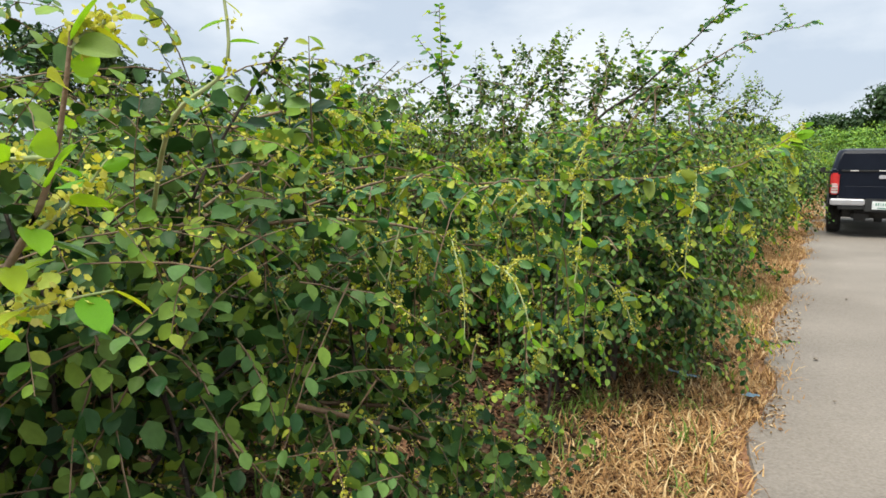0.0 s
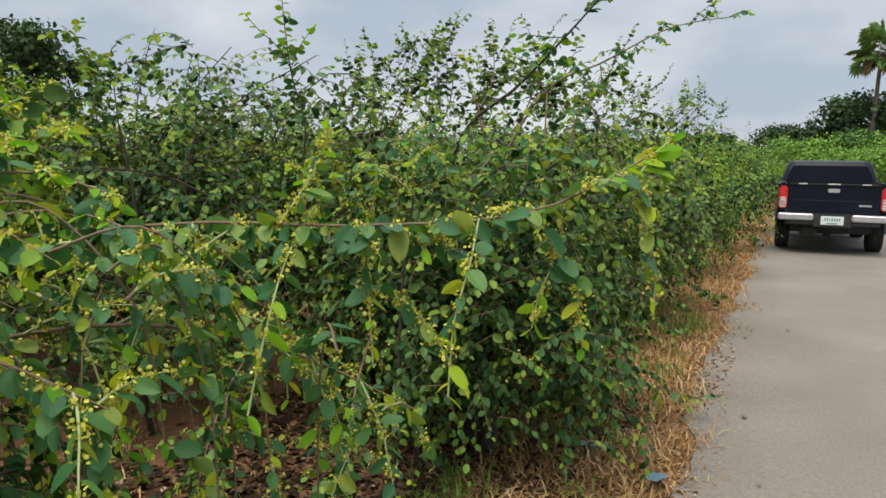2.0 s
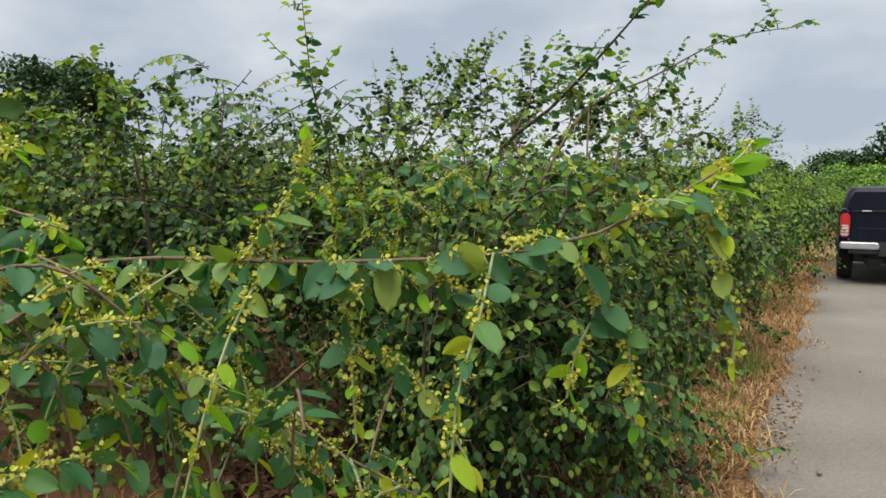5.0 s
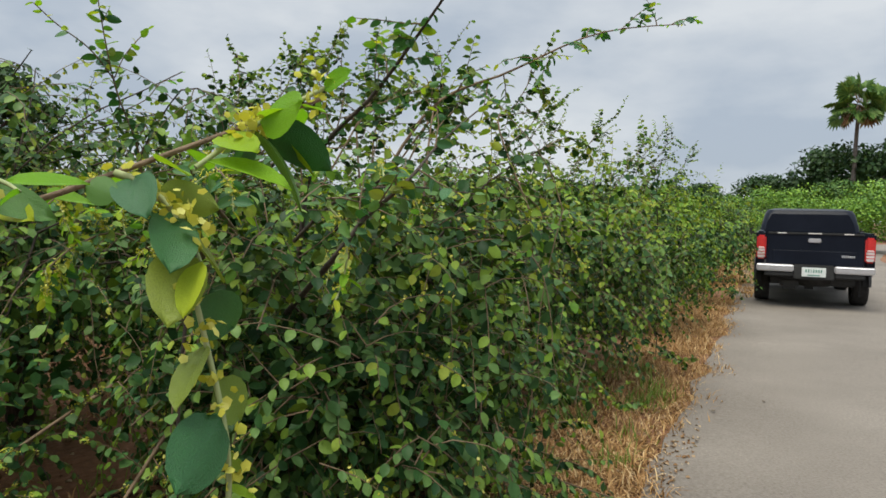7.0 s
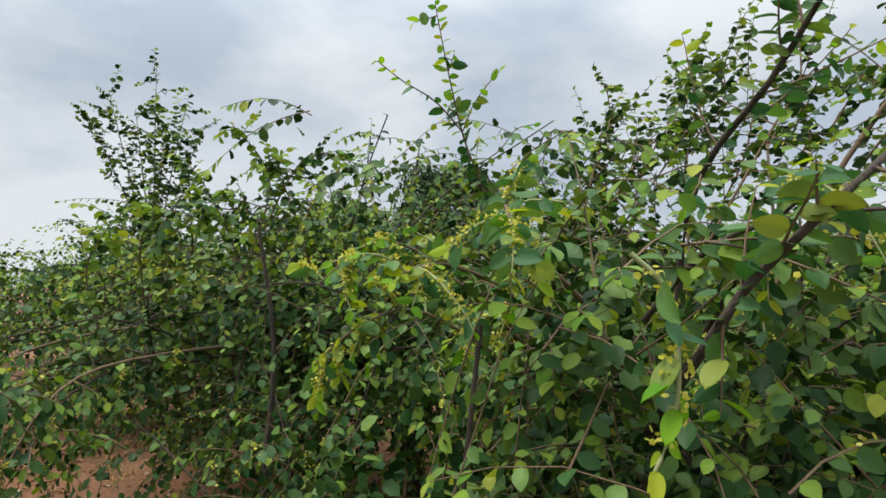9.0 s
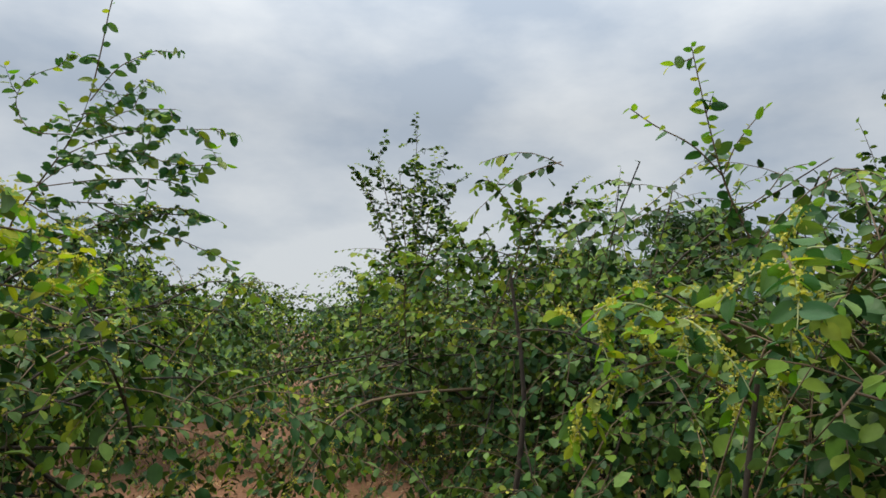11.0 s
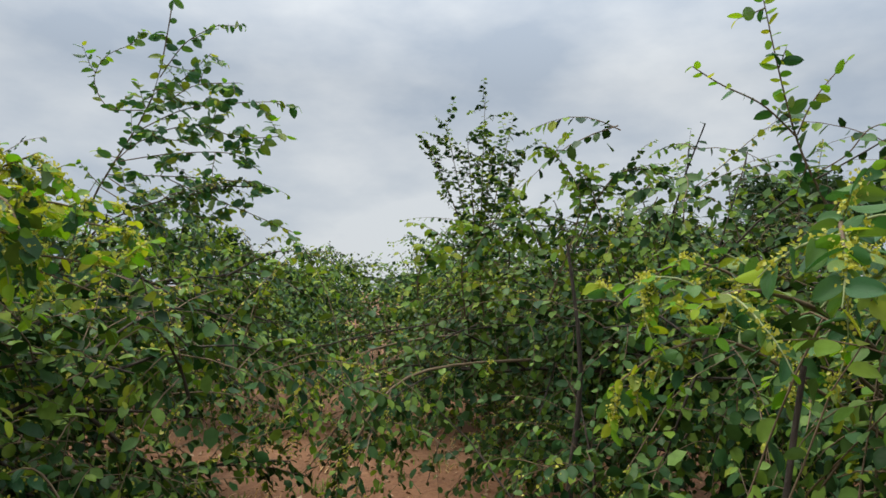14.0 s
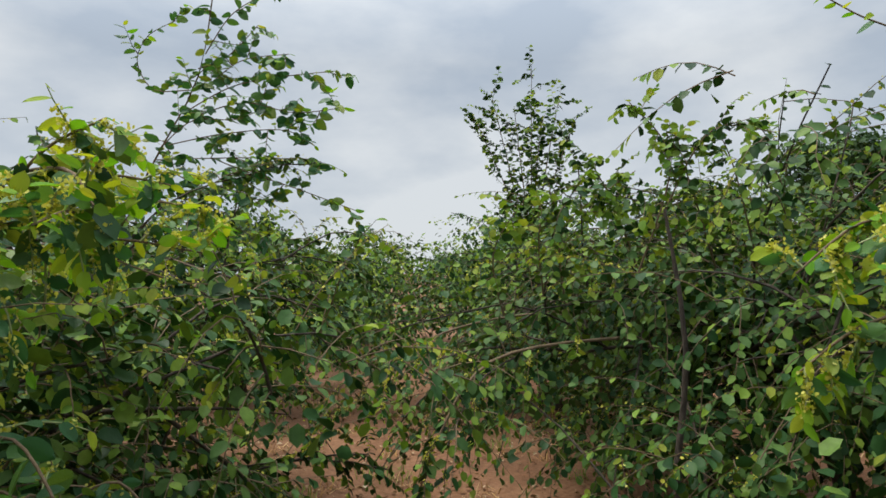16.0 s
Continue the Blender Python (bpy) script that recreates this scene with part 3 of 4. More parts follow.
def pickup(place):
    e = thing("pickup_truck", place, "black double-cab pickup truck parked on the concrete road", "truck")
    H = 0.90
    # lower body: bed and cab sides
    def ring(y, hx, z0, z1, r):
        return [(hx - r, y, z0), (hx, y, z0 + r), (hx, y, z1 - r), (hx - r, y, z1), (-hx + r, y, z1), (-hx, y, z1 - r), (-hx, y, z0 + r), (-hx + r, y, z0)]
    bed = bmesh.new()
    for sx in (-1, 1):
        box(bed, (0.14, 1.62, 0.72), (sx * (H - 0.07), 0.88, 0.94), 0.03)
    box(bed, (1.6, 1.6, 0.06), (0, 0.88, 0.62), 0.01)
    box(bed, (1.6, 0.06, 0.6), (0, 1.66, 0.95), 0.01)
    part("bed", bed, M_PAINT, e)
    part("cab_body", ring_loft([ring(1.71, H, .46, 1.27, .07), ring(2.2, H + .01, .44, 1.25, .07), ring(3.4, H + .01, .44, 1.18, .07), ring(4.3, H - .02, .46, 1.12, .08), ring(5.0, H - .1, .54, 1.0, .1)]), M_PAINT, e)
    cab = part("cab", ring_loft([rounded(H - .03, 1.72, 3.9, 1.2, .10), rounded(H - .06, 1.78, 3.55, 1.38, .11), rounded(H - .12, 1.88, 3.05, 1.62, .13), rounded(H - .16, 1.95, 2.9, 1.70, .16), rounded(H - .3, 2.12, 2.75, 1.735, .2)]), M_PAINT, e)
    # rear window
    def quad_panel(pts, t):
        bm = bmesh.new()
        fr = [bm.verts.new(p) for p in pts]
        bk = [bm.verts.new((p[0] + t[0], p[1] + t[1], p[2] + t[2])) for p in pts]
        n = len(pts)
        bm.faces.new(fr)
        bm.faces.new(list(reversed(bk)))
        for i in range(n):
            bm.faces.new((fr[i], fr[(i + 1) % n], bk[(i + 1) % n], bk[i]))
        bmesh.ops.recalc_face_normals(bm, faces=bm.faces)
        return bm
    part("rear_window", quad_panel([(-.77, 1.725, 1.28), (.77, 1.725, 1.28), (.74, 1.785, 1.45), (.66, 1.855, 1.62), (-.66, 1.855, 1.62), (-.74, 1.785, 1.45)], (0, 0.03, 0.004)), M_GLASS, cab, "tinted rear window")
    for sx in (-1, 1):
        part("side_window", quad_panel([(sx * .872, 1.95, 1.27), (sx * .872, 3.45, 1.25), (sx * .79, 2.95, 1.60), (sx * .79, 2.1, 1.60)], (-sx * 0.03, 0, 0)), M_GLASS, cab, "tinted side window")
    # tailgate
    g = bmesh.new()
    box(g, (1.46, 0.07, 0.62), (0, 0.035, 0.98), 0.02)
    gate = part("tailgate", g, M_PAINT, e)
    g = bmesh.new()
    box(g, (1.44, 0.03, 0.035), (0, -0.004, 1.275), 0.01)
    part("tailgate_lip", g, M_PLASTIC, gate)
    g = bmesh.new()
    box(g, (1.26, 0.012, 0.24), (0, -0.004, 0.86), 0.005, 1)
    part("pressed_panel", g, M_PAINT, gate)
    g = bmesh.new()
    box(g, (0.19, 0.03, 0.07), (0, -0.012, 1.16), 0.012)
    part("tailgate_handle", g, M_CHROME, gate, "chrome tailgate handle")
    g = bmesh.new()
    for i in range(7):
        box(g, (0.02, 0.008, 0.035), (0.42 + 0.028 * i, -0.012, 0.90), 0.003, 1)
    part("badge", g, M_CHROME, gate, "small chrome badge")
    for x, w in ((-0.5, .14), (0.0, .2), (0.5, .14)):
        g = bmesh.new()
        box(g, (w, 0.006, 0.018), (x, -0.021, 1.277), 0.002, 1)
        part("sticker", g, M_LENS, gate, "pale sticker")
    # lights
    for sx in (-1, 1):
        g = bmesh.new()
        box(g, (0.15, 0.1, 0.42), (sx * 0.815, 0.05, 1.02), 0.03)
        lamp = part("tail_light", g, M_RED, e, "tall red and clear tail light")
        g = bmesh.new()
        box(g, (0.115, 0.022, 0.19), (sx * 0.815, -0.002, 0.93), 0.014)
        part("reversing_lens", g, M_LENS, lamp, "clear lens")
        for z in (0.89, 0.945, 1.0):
            g = bmesh.new()
            box(g, (0.12, 0.012, 0.012), (sx * 0.815, -0.014, z), 0.003, 1)
            part("lens_rib", g, M_RED, lamp, "dark red rib")
    # bumper in three pieces round the plate
    for sx in (-1, 1):
        g = bmesh.new()
        box(g, (0.58, 0.16, 0.12), (sx * 0.59, -0.1, 0.68), 0.02, 3)
        bump = part("rear_bumper", g, M_CHROME, e, "bright steel bumper half")
    for sx in (-1, 1):
        g = bmesh.new()
        box(g, (0.44, 0.12, 0.09), (sx * 0.53, -0.085, 0.575), 0.02)
        part("bumper_skirt", g, M_PLASTIC, bump, "black lower bumper skirt")
    g = bmesh.new()
    box(g, (0.62, 0.12, 0.25), (0, -0.08, 0.62), 0.02)
    part("plate_recess", g, M_PLASTIC, bump)
    g = bmesh.new()
    box(g, (0.36, 0.012, 0.155), (0, -0.15, 0.625), 0.004, 1)
    plate = part("licence_plate", g, M_PLATE, bump, "white licence plate with green marks")
    for x, z, w, h in [(-0.115 + 0.038 * k, 0.645, 0.01 if k == 2 else 0.02, 0.05) for k in range(7)] + [(0, 0.575, 0.18, 0.016)]:
        g = bmesh.new()
        box(g, (w, 0.004, h), (x, -0.1575, z), 0)
        part("plate_mark", g, M_INK, plate)
    # under body
    g = bmesh.new()
    box(g, (1.3, 4.3, 0.16), (0, 2.4, 0.45), 0.03)
    box(g, (0.3, 0.5, 0.2), (-0.35, 0.35, 0.40), 0.05)
    box(g, (1.5, 0.12, 0.12), (0, 1.0, 0.37), 0.04)
    box(g, (0.3, 0.3, 0.26), (0.0, 1.0, 0.37), 0.08)
    part("underbody", g, M_PLASTIC, e)
    g = bmesh.new()
    bmesh.ops.create_cone(g, cap_ends=True, segments=28, radius1=0.34, radius2=0.34, depth=0.22, matrix=Matrix.Translation((0, 0.42, 0.47)))
    bmesh.ops.bevel(g, geom=[ed for ed in g.edges if abs(ed.verts[0].co.z - ed.verts[1].co.z) < 0.01], offset=0.05, segments=2, affect="EDGES")
    part("spare_wheel", g, M_RUBBER, e, "spare tyre slung under the bed")
    for sx in (-1, 1):
        g = bmesh.new()
        box(g, (0.03, 0.03, 0.34), (sx * 0.74, 0.5, 0.36), 0.004, 1)
        part("mud_flap", g, M_RUBBER, e)
        g = bmesh.new()
        box(g, (0.1, 0.12, 0.19), (sx * 1.03, 3.25, 1.26), 0.04)
        box(g, (0.12, 0.05, 0.04), (sx * 0.94, 3.27, 1.2), 0.01)
        part("wing_mirror", g, M_PLASTIC, e, "black wing mirror")
        for y in (1.0, 4.1):
            wheel(e, sx * 0.78, y)
            pts = []
            g = bmesh.new()
            rows = []
            for i in range(13):
                a = math.pi * i / 12
                rows.append([g.verts.new((sx * xx, y + rr * math.cos(a), 0.365 + rr * math.sin(a))) for xx, rr in ((0.80, 0.40), (0.915, 0.40), (0.925, 0.43), (0.88, 0.47))])
            for r0, r1 in zip(rows, rows[1:]):
                for i in range(3):
                    g.faces.new((r0[i], r0[i + 1], r1[i + 1], r1[i]))
            part("wheel_arch", g, M_PLASTIC, e, "black wheel arch")
    return e


pickup((1.02, 15.15, 0.045))


# ---- roadside and orchard trees ----
LBL = "jujube tree with dark drooping leafy twigs on bare earth"
tree_a = jujube("jujube_tree", (-1.35, 4.5, 0), 11, 1.5, 1.5, 1.93, [(0, 0), (0.15, -0.1)], 14, 16, 10, 14, leaf=0.053, detail="near", flowers=0.1, label="roadside jujube tree with long diagonal shoots above dry grass", hem=0.1, wild=0.08, young=0.74)
tree_b = jujube("jujube_tree", (-1.75, 0.9, 0), 12, 1.55, 1.5, 1.82, [(0, 0), (-0.2, 0.1)], 15, 16, 12, 14, leaf=0.053, detail="near", flowers=0.35, label="flowering jujube tree reaching over the road edge", hem=0.08, young=0.7)
tree_c = jujube("jujube_tree", (-4.3, 4.6, 0), 13, 2.2, 2.15, 2.3, [(0.35, 0.3), (-0.45, -0.3), (0.15, 0.25)], 16, 17, 11, 13, leaf=0.055, flowers=0.1, label="many-stemmed bushy jujube tree beside a bare earth lane", hem=0.28, young=0.73)
tree_l = jujube("jujube_tree", (-4.4, 0.3, 0), 14, 1.75, 1.6, 2.3, [(0, 0), (0.2, 0.15)], 13, 15, 9, 12, leaf=0.058, flowers=0.12, label="jujube tree with one tall open shoot", hem=0.35, young=0.78)
tree_e = jujube("jujube_tree", (-8.0, 3.7, 0), 15, 1.7, 1.6, 2.3, [(0, 0), (0.2, 0.15)], 12, 14, 9, 12, detail=False, leaf=0.068, label="jujube tree with a tall leafy spire", hem=0.1, young=0.76)
tree_f = jujube("jujube_tree", (-1.75, 8.1, 0), 16, 1.5, 1.8, 2.25, [(0, 0), (0.2, 0.1)], 13, 15, 9, 12, leaf=0.058, flowers=0.04, label="roadside jujube tree trailing onto dry grass", wild=0.2, hem=0.12, young=0.45)
tree_g = jujube("jujube_tree", (-1.7, 11.6, 0), 17, 1.5, 1.9, 2.4, [(0, 0), (0.2, 0.1)], 13, 15, 9, 12, leaf=0.068, detail=False, label="roadside jujube tree with feathery upright shoots", wild=0.3, hem=0.1, young=0.35)

# long branch of the flowering tree across the verge, with hanging blossoming twigs
shoot(tree_b, [(-1.83, 1.8, 1.3), (-1.4, 2.0, 1.38), (-0.96, 2.17, 1.43), (-0.6, 2.22, 1.44), (-0.27, 2.36, 1.475), (-0.07, 2.62, 1.61)], 21, 0.0052, 14, 0.16, 0.066, 5, 0.3, taper=0.5, bend=0.2, blossom=0.55, main=58, spread=0.5, young=0.9, twig_material=M_GREENTWIG)
HANGING = [
    [(-0.11, 2.51, 1.52), (-0.09, 2.52, 1.43), (-0.07, 2.52, 1.36), (-0.07, 2.52, 1.28)],
    [(-0.27, 2.38, 1.47), (-0.25, 2.42, 1.38), (-0.27, 2.40, 1.31), (-0.28, 2.39, 1.24)],
    [(-0.25, 2.41, 1.40), (-0.21, 2.44, 1.34), (-0.20, 2.44, 1.27), (-0.19, 2.44, 1.20)],
    [(-0.58, 2.22, 1.44), (-0.57, 2.23, 1.37), (-0.56, 2.23, 1.30), (-0.55, 2.23, 1.17)],
    [(-0.56, 2.23, 1.32), (-0.50, 2.27, 1.29), (-0.45, 2.29, 1.23), (-0.40, 2.31, 1.14)],
    [(-0.96, 2.16, 1.42), (-0.84, 2.23, 1.30), (-0.80, 2.25, 1.20), (-0.78, 2.25, 1.05)],
    [(-0.44, 2.26, 1.46), (-0.43, 2.30, 1.41), (-0.40, 2.33, 1.36)],
    [(-0.75, 2.20, 1.44), (-0.73, 2.30, 1.56), (-0.72, 2.32, 1.64)],
    [(-0.70, 2.20, 1.43), (-0.68, 2.12, 1.36), (-0.66, 2.05, 1.26), (-0.66, 2.00, 1.12)],
    [(-0.85, 2.18, 1.43), (-0.90, 2.05, 1.34), (-0.92, 1.98, 1.22), (-0.93, 1.95, 1.06)],
    [(-0.36, 2.30, 1.46), (-0.35, 2.24, 1.38), (-0.36, 2.20, 1.28), (-0.36, 2.18, 1.15)],
    [(-1.10, 2.12, 1.42), (-1.12, 2.25, 1.32), (-1.12, 2.30, 1.20), (-1.10, 2.32, 1.02)],
]
for i, pts in enumerate(HANGING):
    shoot(tree_b, pts, 200 + i, 0.0022, 0, 0.1, 0.064, 9, 0.12, blossom=0.55, main=9 if i < 7 else 12, young=0.6, material=M_GREENTWIG)
shoot(tree_b, [(-1.5, 1.0, 1.25), (-1.25, 1.35, 1.34), (-1.0, 1.65, 1.3), (-0.8, 1.85, 1.15)], 22, 0.008, 18, 0.45, 0.06, 10, 0.1, bend=0.22, blossom=0.4, main=34, spread=0.5, young=0.9, twig_material=M_GREENTWIG)
shoot(tree_b, [(-1.6, 1.5, 1.1), (-1.2, 2.05, 1.2), (-0.85, 2.28, 1.15), (-0.55, 2.4, 1.02)], 25, 0.006, 18, 0.45, 0.06, 10, 0.08, bend=0.2, blossom=0.45, main=30, spread=0.5, young=0.88, twig_material=M_GREENTWIG)
shoot(tree_b, [(-0.11, 2.53, 1.55), (-0.09, 2.58, 1.59), (-0.06, 2.64, 1.63)], 28, 0.002, 0, 0.1, 0.062, 9, 0.1, blossom=0.5, main=6, young=-1.0, material=M_GREENTWIG)
rng = np.random.default_rng(77)
for i in range(22):
    x, y = -1.75 + 0.055 * i + rng.uniform(-0.08, 0.08), 1.55 + rng.uniform(0, 0.75)
    z = rng.uniform(1.05, 1.5)
    dx, dy = rng.uniform(-0.08, 0.12), rng.uniform(0.0, 0.14)
    if math.hypot(x - 0.1, y - 1.4) < 1.05:
        x -= 0.45
    shoot(tree_b, [(x - dx, y - dy, z - 0.03), (x, y, z), (x + dx, y + dy, z - 0.2), (x + 1.2 * dx, y + 1.3 * dy, z - 0.5)], 240 + i, 0.003, 3, 0.18, 0.058, 7, 0.1, bend=0.2, blossom=0.35, main=14, young=0.8, twig_material=M_GREENTWIG)
# olive flowering sprays over the lane
for i, pts in enumerate([[(-1.75, 1.5, 1.35), (-1.69, 1.94, 1.62), (-1.7, 2.08, 1.7), (-1.7, 2.24, 1.68)], [(-1.85, 1.4, 1.3), (-1.8, 1.87, 1.54), (-1.8, 2.06, 1.58), (-1.81, 2.26, 1.55)], [(-1.7, 1.5, 1.3), (-1.66, 1.87, 1.52), (-1.64, 2.0, 1.72), (-1.64, 2.14, 1.8)], [(-2.1, 1.4, 1.4), (-2.05, 1.8, 1.6), (-2.0, 2.0, 1.68), (-1.95, 2.2, 1.66)]]):
    shoot(tree_b, pts, 280 + i, 0.006, 10, 0.24, 0.058, 8, 0.15, bend=0.1, blossom=0.5, main=22, spread=0.7, young=0.4, twig_material=M_GREENTWIG)
for i, pts in enumerate([[(-1.75, 4.1, 1.3), (-1.7, 3.75, 1.56), (-1.69, 3.58, 1.6), (-1.69, 3.44, 1.5)], [(-1.7, 4.1, 1.2), (-1.65, 3.72, 1.42), (-1.65, 3.55, 1.41), (-1.65, 3.42, 1.32)]]):
    shoot(tree_a, pts, 290 + i, 0.005, 9, 0.22, 0.058, 8, 0.15, bend=0.12, blossom=0.5, main=20, spread=0.6, young=0.55, twig_material=M_GREENTWIG)
for i, pts in enumerate([[(-1.75, 1.6, 1.4), (-1.75, 2.0, 1.58), (-1.6, 2.1, 1.62), (-1.4, 2.16, 1.58)], [(-1.7, 1.6, 1.35), (-1.6, 1.95, 1.48), (-1.35, 2.06, 1.53), (-1.12, 2.12, 1.48)], [(-1.6, 1.6, 1.3), (-1.4, 1.95, 1.42), (-1.2, 2.05, 1.45), (-1.0, 2.1, 1.4)]]):
    shoot(tree_b, pts, 300 + i, 0.006, 11, 0.2, 0.056, 8, 0.12, bend=0.25, blossom=0.4, main=24, spread=0.6, young=0.55, twig_material=M_GREENTWIG)
# trailing shoot at the corner of the flowering tree
shoot(tree_b, [(-1.3, 0.5, 1.25), (-0.84, 0.3, 1.22), (-0.67, 0.31, 1.36), (-0.61, 0.35, 1.48), (-0.59, 0.37, 1.62)], 26, 0.007, 5, 0.16, 0.066, 6, 0.3, blossom=0.8, main=20, young=0.25, twig_material=M_GREENTWIG)
shoot(tree_b, [(-1.2, 0.9, 1.4), (-0.88, 0.7, 1.56), (-0.79, 0.73, 1.64), (-0.80, 0.74, 1.76)], 27, 0.005, 0, 0.1, 0.055, 6, 0.3, blossom=0.4, main=10, young=0.6, material=M_GREENTWIG)
for i, pts in enumerate([[(-1.9, 1.5, 0.8), (-1.65, 2.0, 0.62), (-1.4, 2.3, 0.45), (-1.2, 2.45, 0.25)], [(-2.3, 1.6, 0.9), (-2.2, 2.1, 0.7), (-2.0, 2.5, 0.45), (-1.9, 2.65, 0.2)], [(-2.7, 1.5, 0.9), (-2.7, 2.0, 0.7), (-2.6, 2.4, 0.45), (-2.5, 2.6, 0.25)], [(-1.5, 1.3, 0.8), (-1.15, 1.75, 0.7), (-0.9, 2.05, 0.5), (-0.75, 2.25, 0.3)], [(-1.1, 1.2, 0.9), (-1.05, 1.6, 0.7), (-1.0, 1.9, 0.5), (-0.95, 2.1, 0.3)], [(-1.4, 1.5, 1.0), (-1.3, 1.8, 0.85), (-1.25, 2.05, 0.6), (-1.2, 2.2, 0.35)], [(-2.0, 1.3, 1.0), (-1.9, 1.8, 0.9), (-1.8, 2.1, 0.7), (-1.7, 2.3, 0.45)], [(-1.6, 3.9, 0.8), (-1.45, 3.5, 0.6), (-1.3, 3.2, 0.4), (-1.2, 3.0, 0.2)], [(-2.1, 4.0, 0.8), (-2.1, 3.5, 0.6), (-2.0, 3.2, 0.4), (-1.9, 3.0, 0.2)]]):
    shoot(tree_b if i < 7 else tree_a, pts, 160 + i, 0.008, 24, 0.42, 0.055, 12, 0.1, bend=0.1, own=False, main=26, young=0.9, blossom=0.1)
# long shoots of the roadside tree
shoot(tree_a, [(-1.5, 4.4, 1.15), (-1.36, 4.33, 1.7), (-1.0, 4.2, 1.94), (-0.7, 4.08, 2.17), (-0.5, 4.0, 2.34)], 23, 0.012, 16, 0.34, 0.054, 11, 0.2, material=M_BARK, main=26)
shoot(tree_a, [(-1.3, 4.5, 1.4), (-1.05, 4.7, 1.95), (-0.77, 4.92, 2.14), (-0.48, 5.3, 2.37), (-0.16, 5.72, 2.49)], 24, 0.009, 16, 0.32, 0.048, 11, 0.25, bend=0.08, main=26)
for i in range(15):
    x = -2.55 + 0.115 * i + 0.1 * math.sin(i * 4.1)
    y, h = 5.1 + 0.25 * math.sin(i * 2.3), (2.3, 2.2, 2.34, 2.16, 2.26)[i % 5] + (0.28 if i in (3, 6) else 0.0)
    shoot(tree_a, [(x + 0.2 * math.sin(i), y - 0.35, 1.55), (x + 0.08 * math.cos(i * 3), y - 0.15, 1.95), (x, y, h - 0.2), (x + 0.12 * math.sin(i * 5), y + 0.05, h)], 30 + i, 0.005, 15, 0.4, 0.046, 12, 0.1, own=False, young=0.75, main=22, spread=0.95)
for pts, r in (([(-1.34, 3.62, -0.04), (-1.30, 3.6, 0.5), (-1.28, 3.59, 1.0), (-1.24, 3.62, 1.42)], 0.008), ([(-1.42, 4.05, -0.04), (-1.5, 4.0, 0.5), (-1.6, 4.1, 1.1)], 0.014)):
    part("stem", mesh_of("stem", *tubes(smooth_line(pts, 10)[None] - np.array(tree_a.location), [r], [0.6 * r], 7)), M_BARK, tree_a, "dark thin stem")
shoot(tree_a, [(-1.15, 3.95, 1.42), (-0.95, 3.92, 1.56), (-0.75, 3.92, 1.6), (-0.5, 3.94, 1.58)], 126, 0.007, 0, 0.1, 0.066, 8, 0.2, main=20, young=1.5, material=M_BARK)
shoot(tree_a, [(-1.3, 4.1, 1.15), (-0.86, 3.8, 1.41), (-0.79, 3.81, 1.5), (-0.63, 3.78, 1.61), (-0.71, 4.17, 1.77), (-0.79, 4.82, 2.02)], 127, 0.011, 8, 0.22, 0.06, 7, 0.25, main=26, bend=0.05, young=0.85, material=M_BARK)
shoot(tree_a, [(-0.64, 3.43, 1.53), (-0.62, 3.46, 1.49), (-0.61, 3.46, 1.42), (-0.62, 3.46, 1.36), (-0.63, 3.44, 1.31)], 128, 0.003, 0, 0.1, 0.05, 8, 0.2, main=13, young=0.45, blossom=0.5, material=M_GREENTWIG)
# flowering side branches towards the lane
for i, pts in enumerate([[(-1.5, 4.4, 1.2), (-1.14, 4.2, 1.48), (-0.95, 4.05, 1.58), (-0.76, 3.95, 1.66)], [(-1.7, 4.3, 1.4), (-1.55, 3.9, 1.64), (-1.3, 3.72, 1.66), (-1.1, 3.6, 1.6)], [(-1.8, 4.2, 1.3), (-1.62, 3.95, 1.46), (-1.45, 3.67, 1.54), (-1.34, 3.5, 1.52)]]):
    shoot(tree_a, pts, 120 + i, 0.010, 9, 0.3, 0.064, 8, 0.2, bend=0.16, blossom=0.35, main=20, spread=0.5, young=0.86, material=M_BARK if i == 0 else None, twig_material=M_GREENTWIG)
for i, pts in enumerate([[(-1.9, 1.3, 1.4), (-1.75, 1.75, 1.65), (-1.6, 2.07, 1.7), (-1.5, 2.2, 1.62)], [(-1.9, 1.2, 1.2), (-1.65, 1.8, 1.42), (-1.4, 2.05, 1.48), (-1.25, 2.15, 1.4)]]):
    shoot(tree_b, pts, 130 + i, 0.009, 9, 0.28, 0.062, 8, 0.2, bend=0.12, blossom=0.4, main=18, spread=0.6, young=0.8 if i < 2 else 0.25, twig_material=M_GREENTWIG, own=i != 0)
# the upright forked shoot of the many-stemmed tree
shoot(tree_c, [(-2.75, 4.7, 1.3), (-2.44, 4.42, 1.75), (-2.42, 4.28, 2.04), (-2.40, 4.2, 2.28), (-2.37, 4.12, 2.57)], 41, 0.0065, 5, 0.13, 0.072, 5, 0.3, main=44, young=0.62, turn=5.0)
shoot(tree_c, [(-2.41, 4.26, 2.09), (-2.41, 4.14, 2.2), (-2.42, 4.0, 2.27), (-2.42, 3.9, 2.33)], 42, 0.0035, 0, 0.1, 0.066, 6, 0.1, main=13, young=0.6, turn=5.0)
shoot(tree_c, [(-2.41, 4.26, 2.1), (-2.4, 4.3, 2.2), (-2.38, 4.35, 2.28), (-2.37, 4.41, 2.35)], 43, 0.003, 0, 0.1, 0.07, 6, 0.1, main=9, young=0.55, turn=5.0)
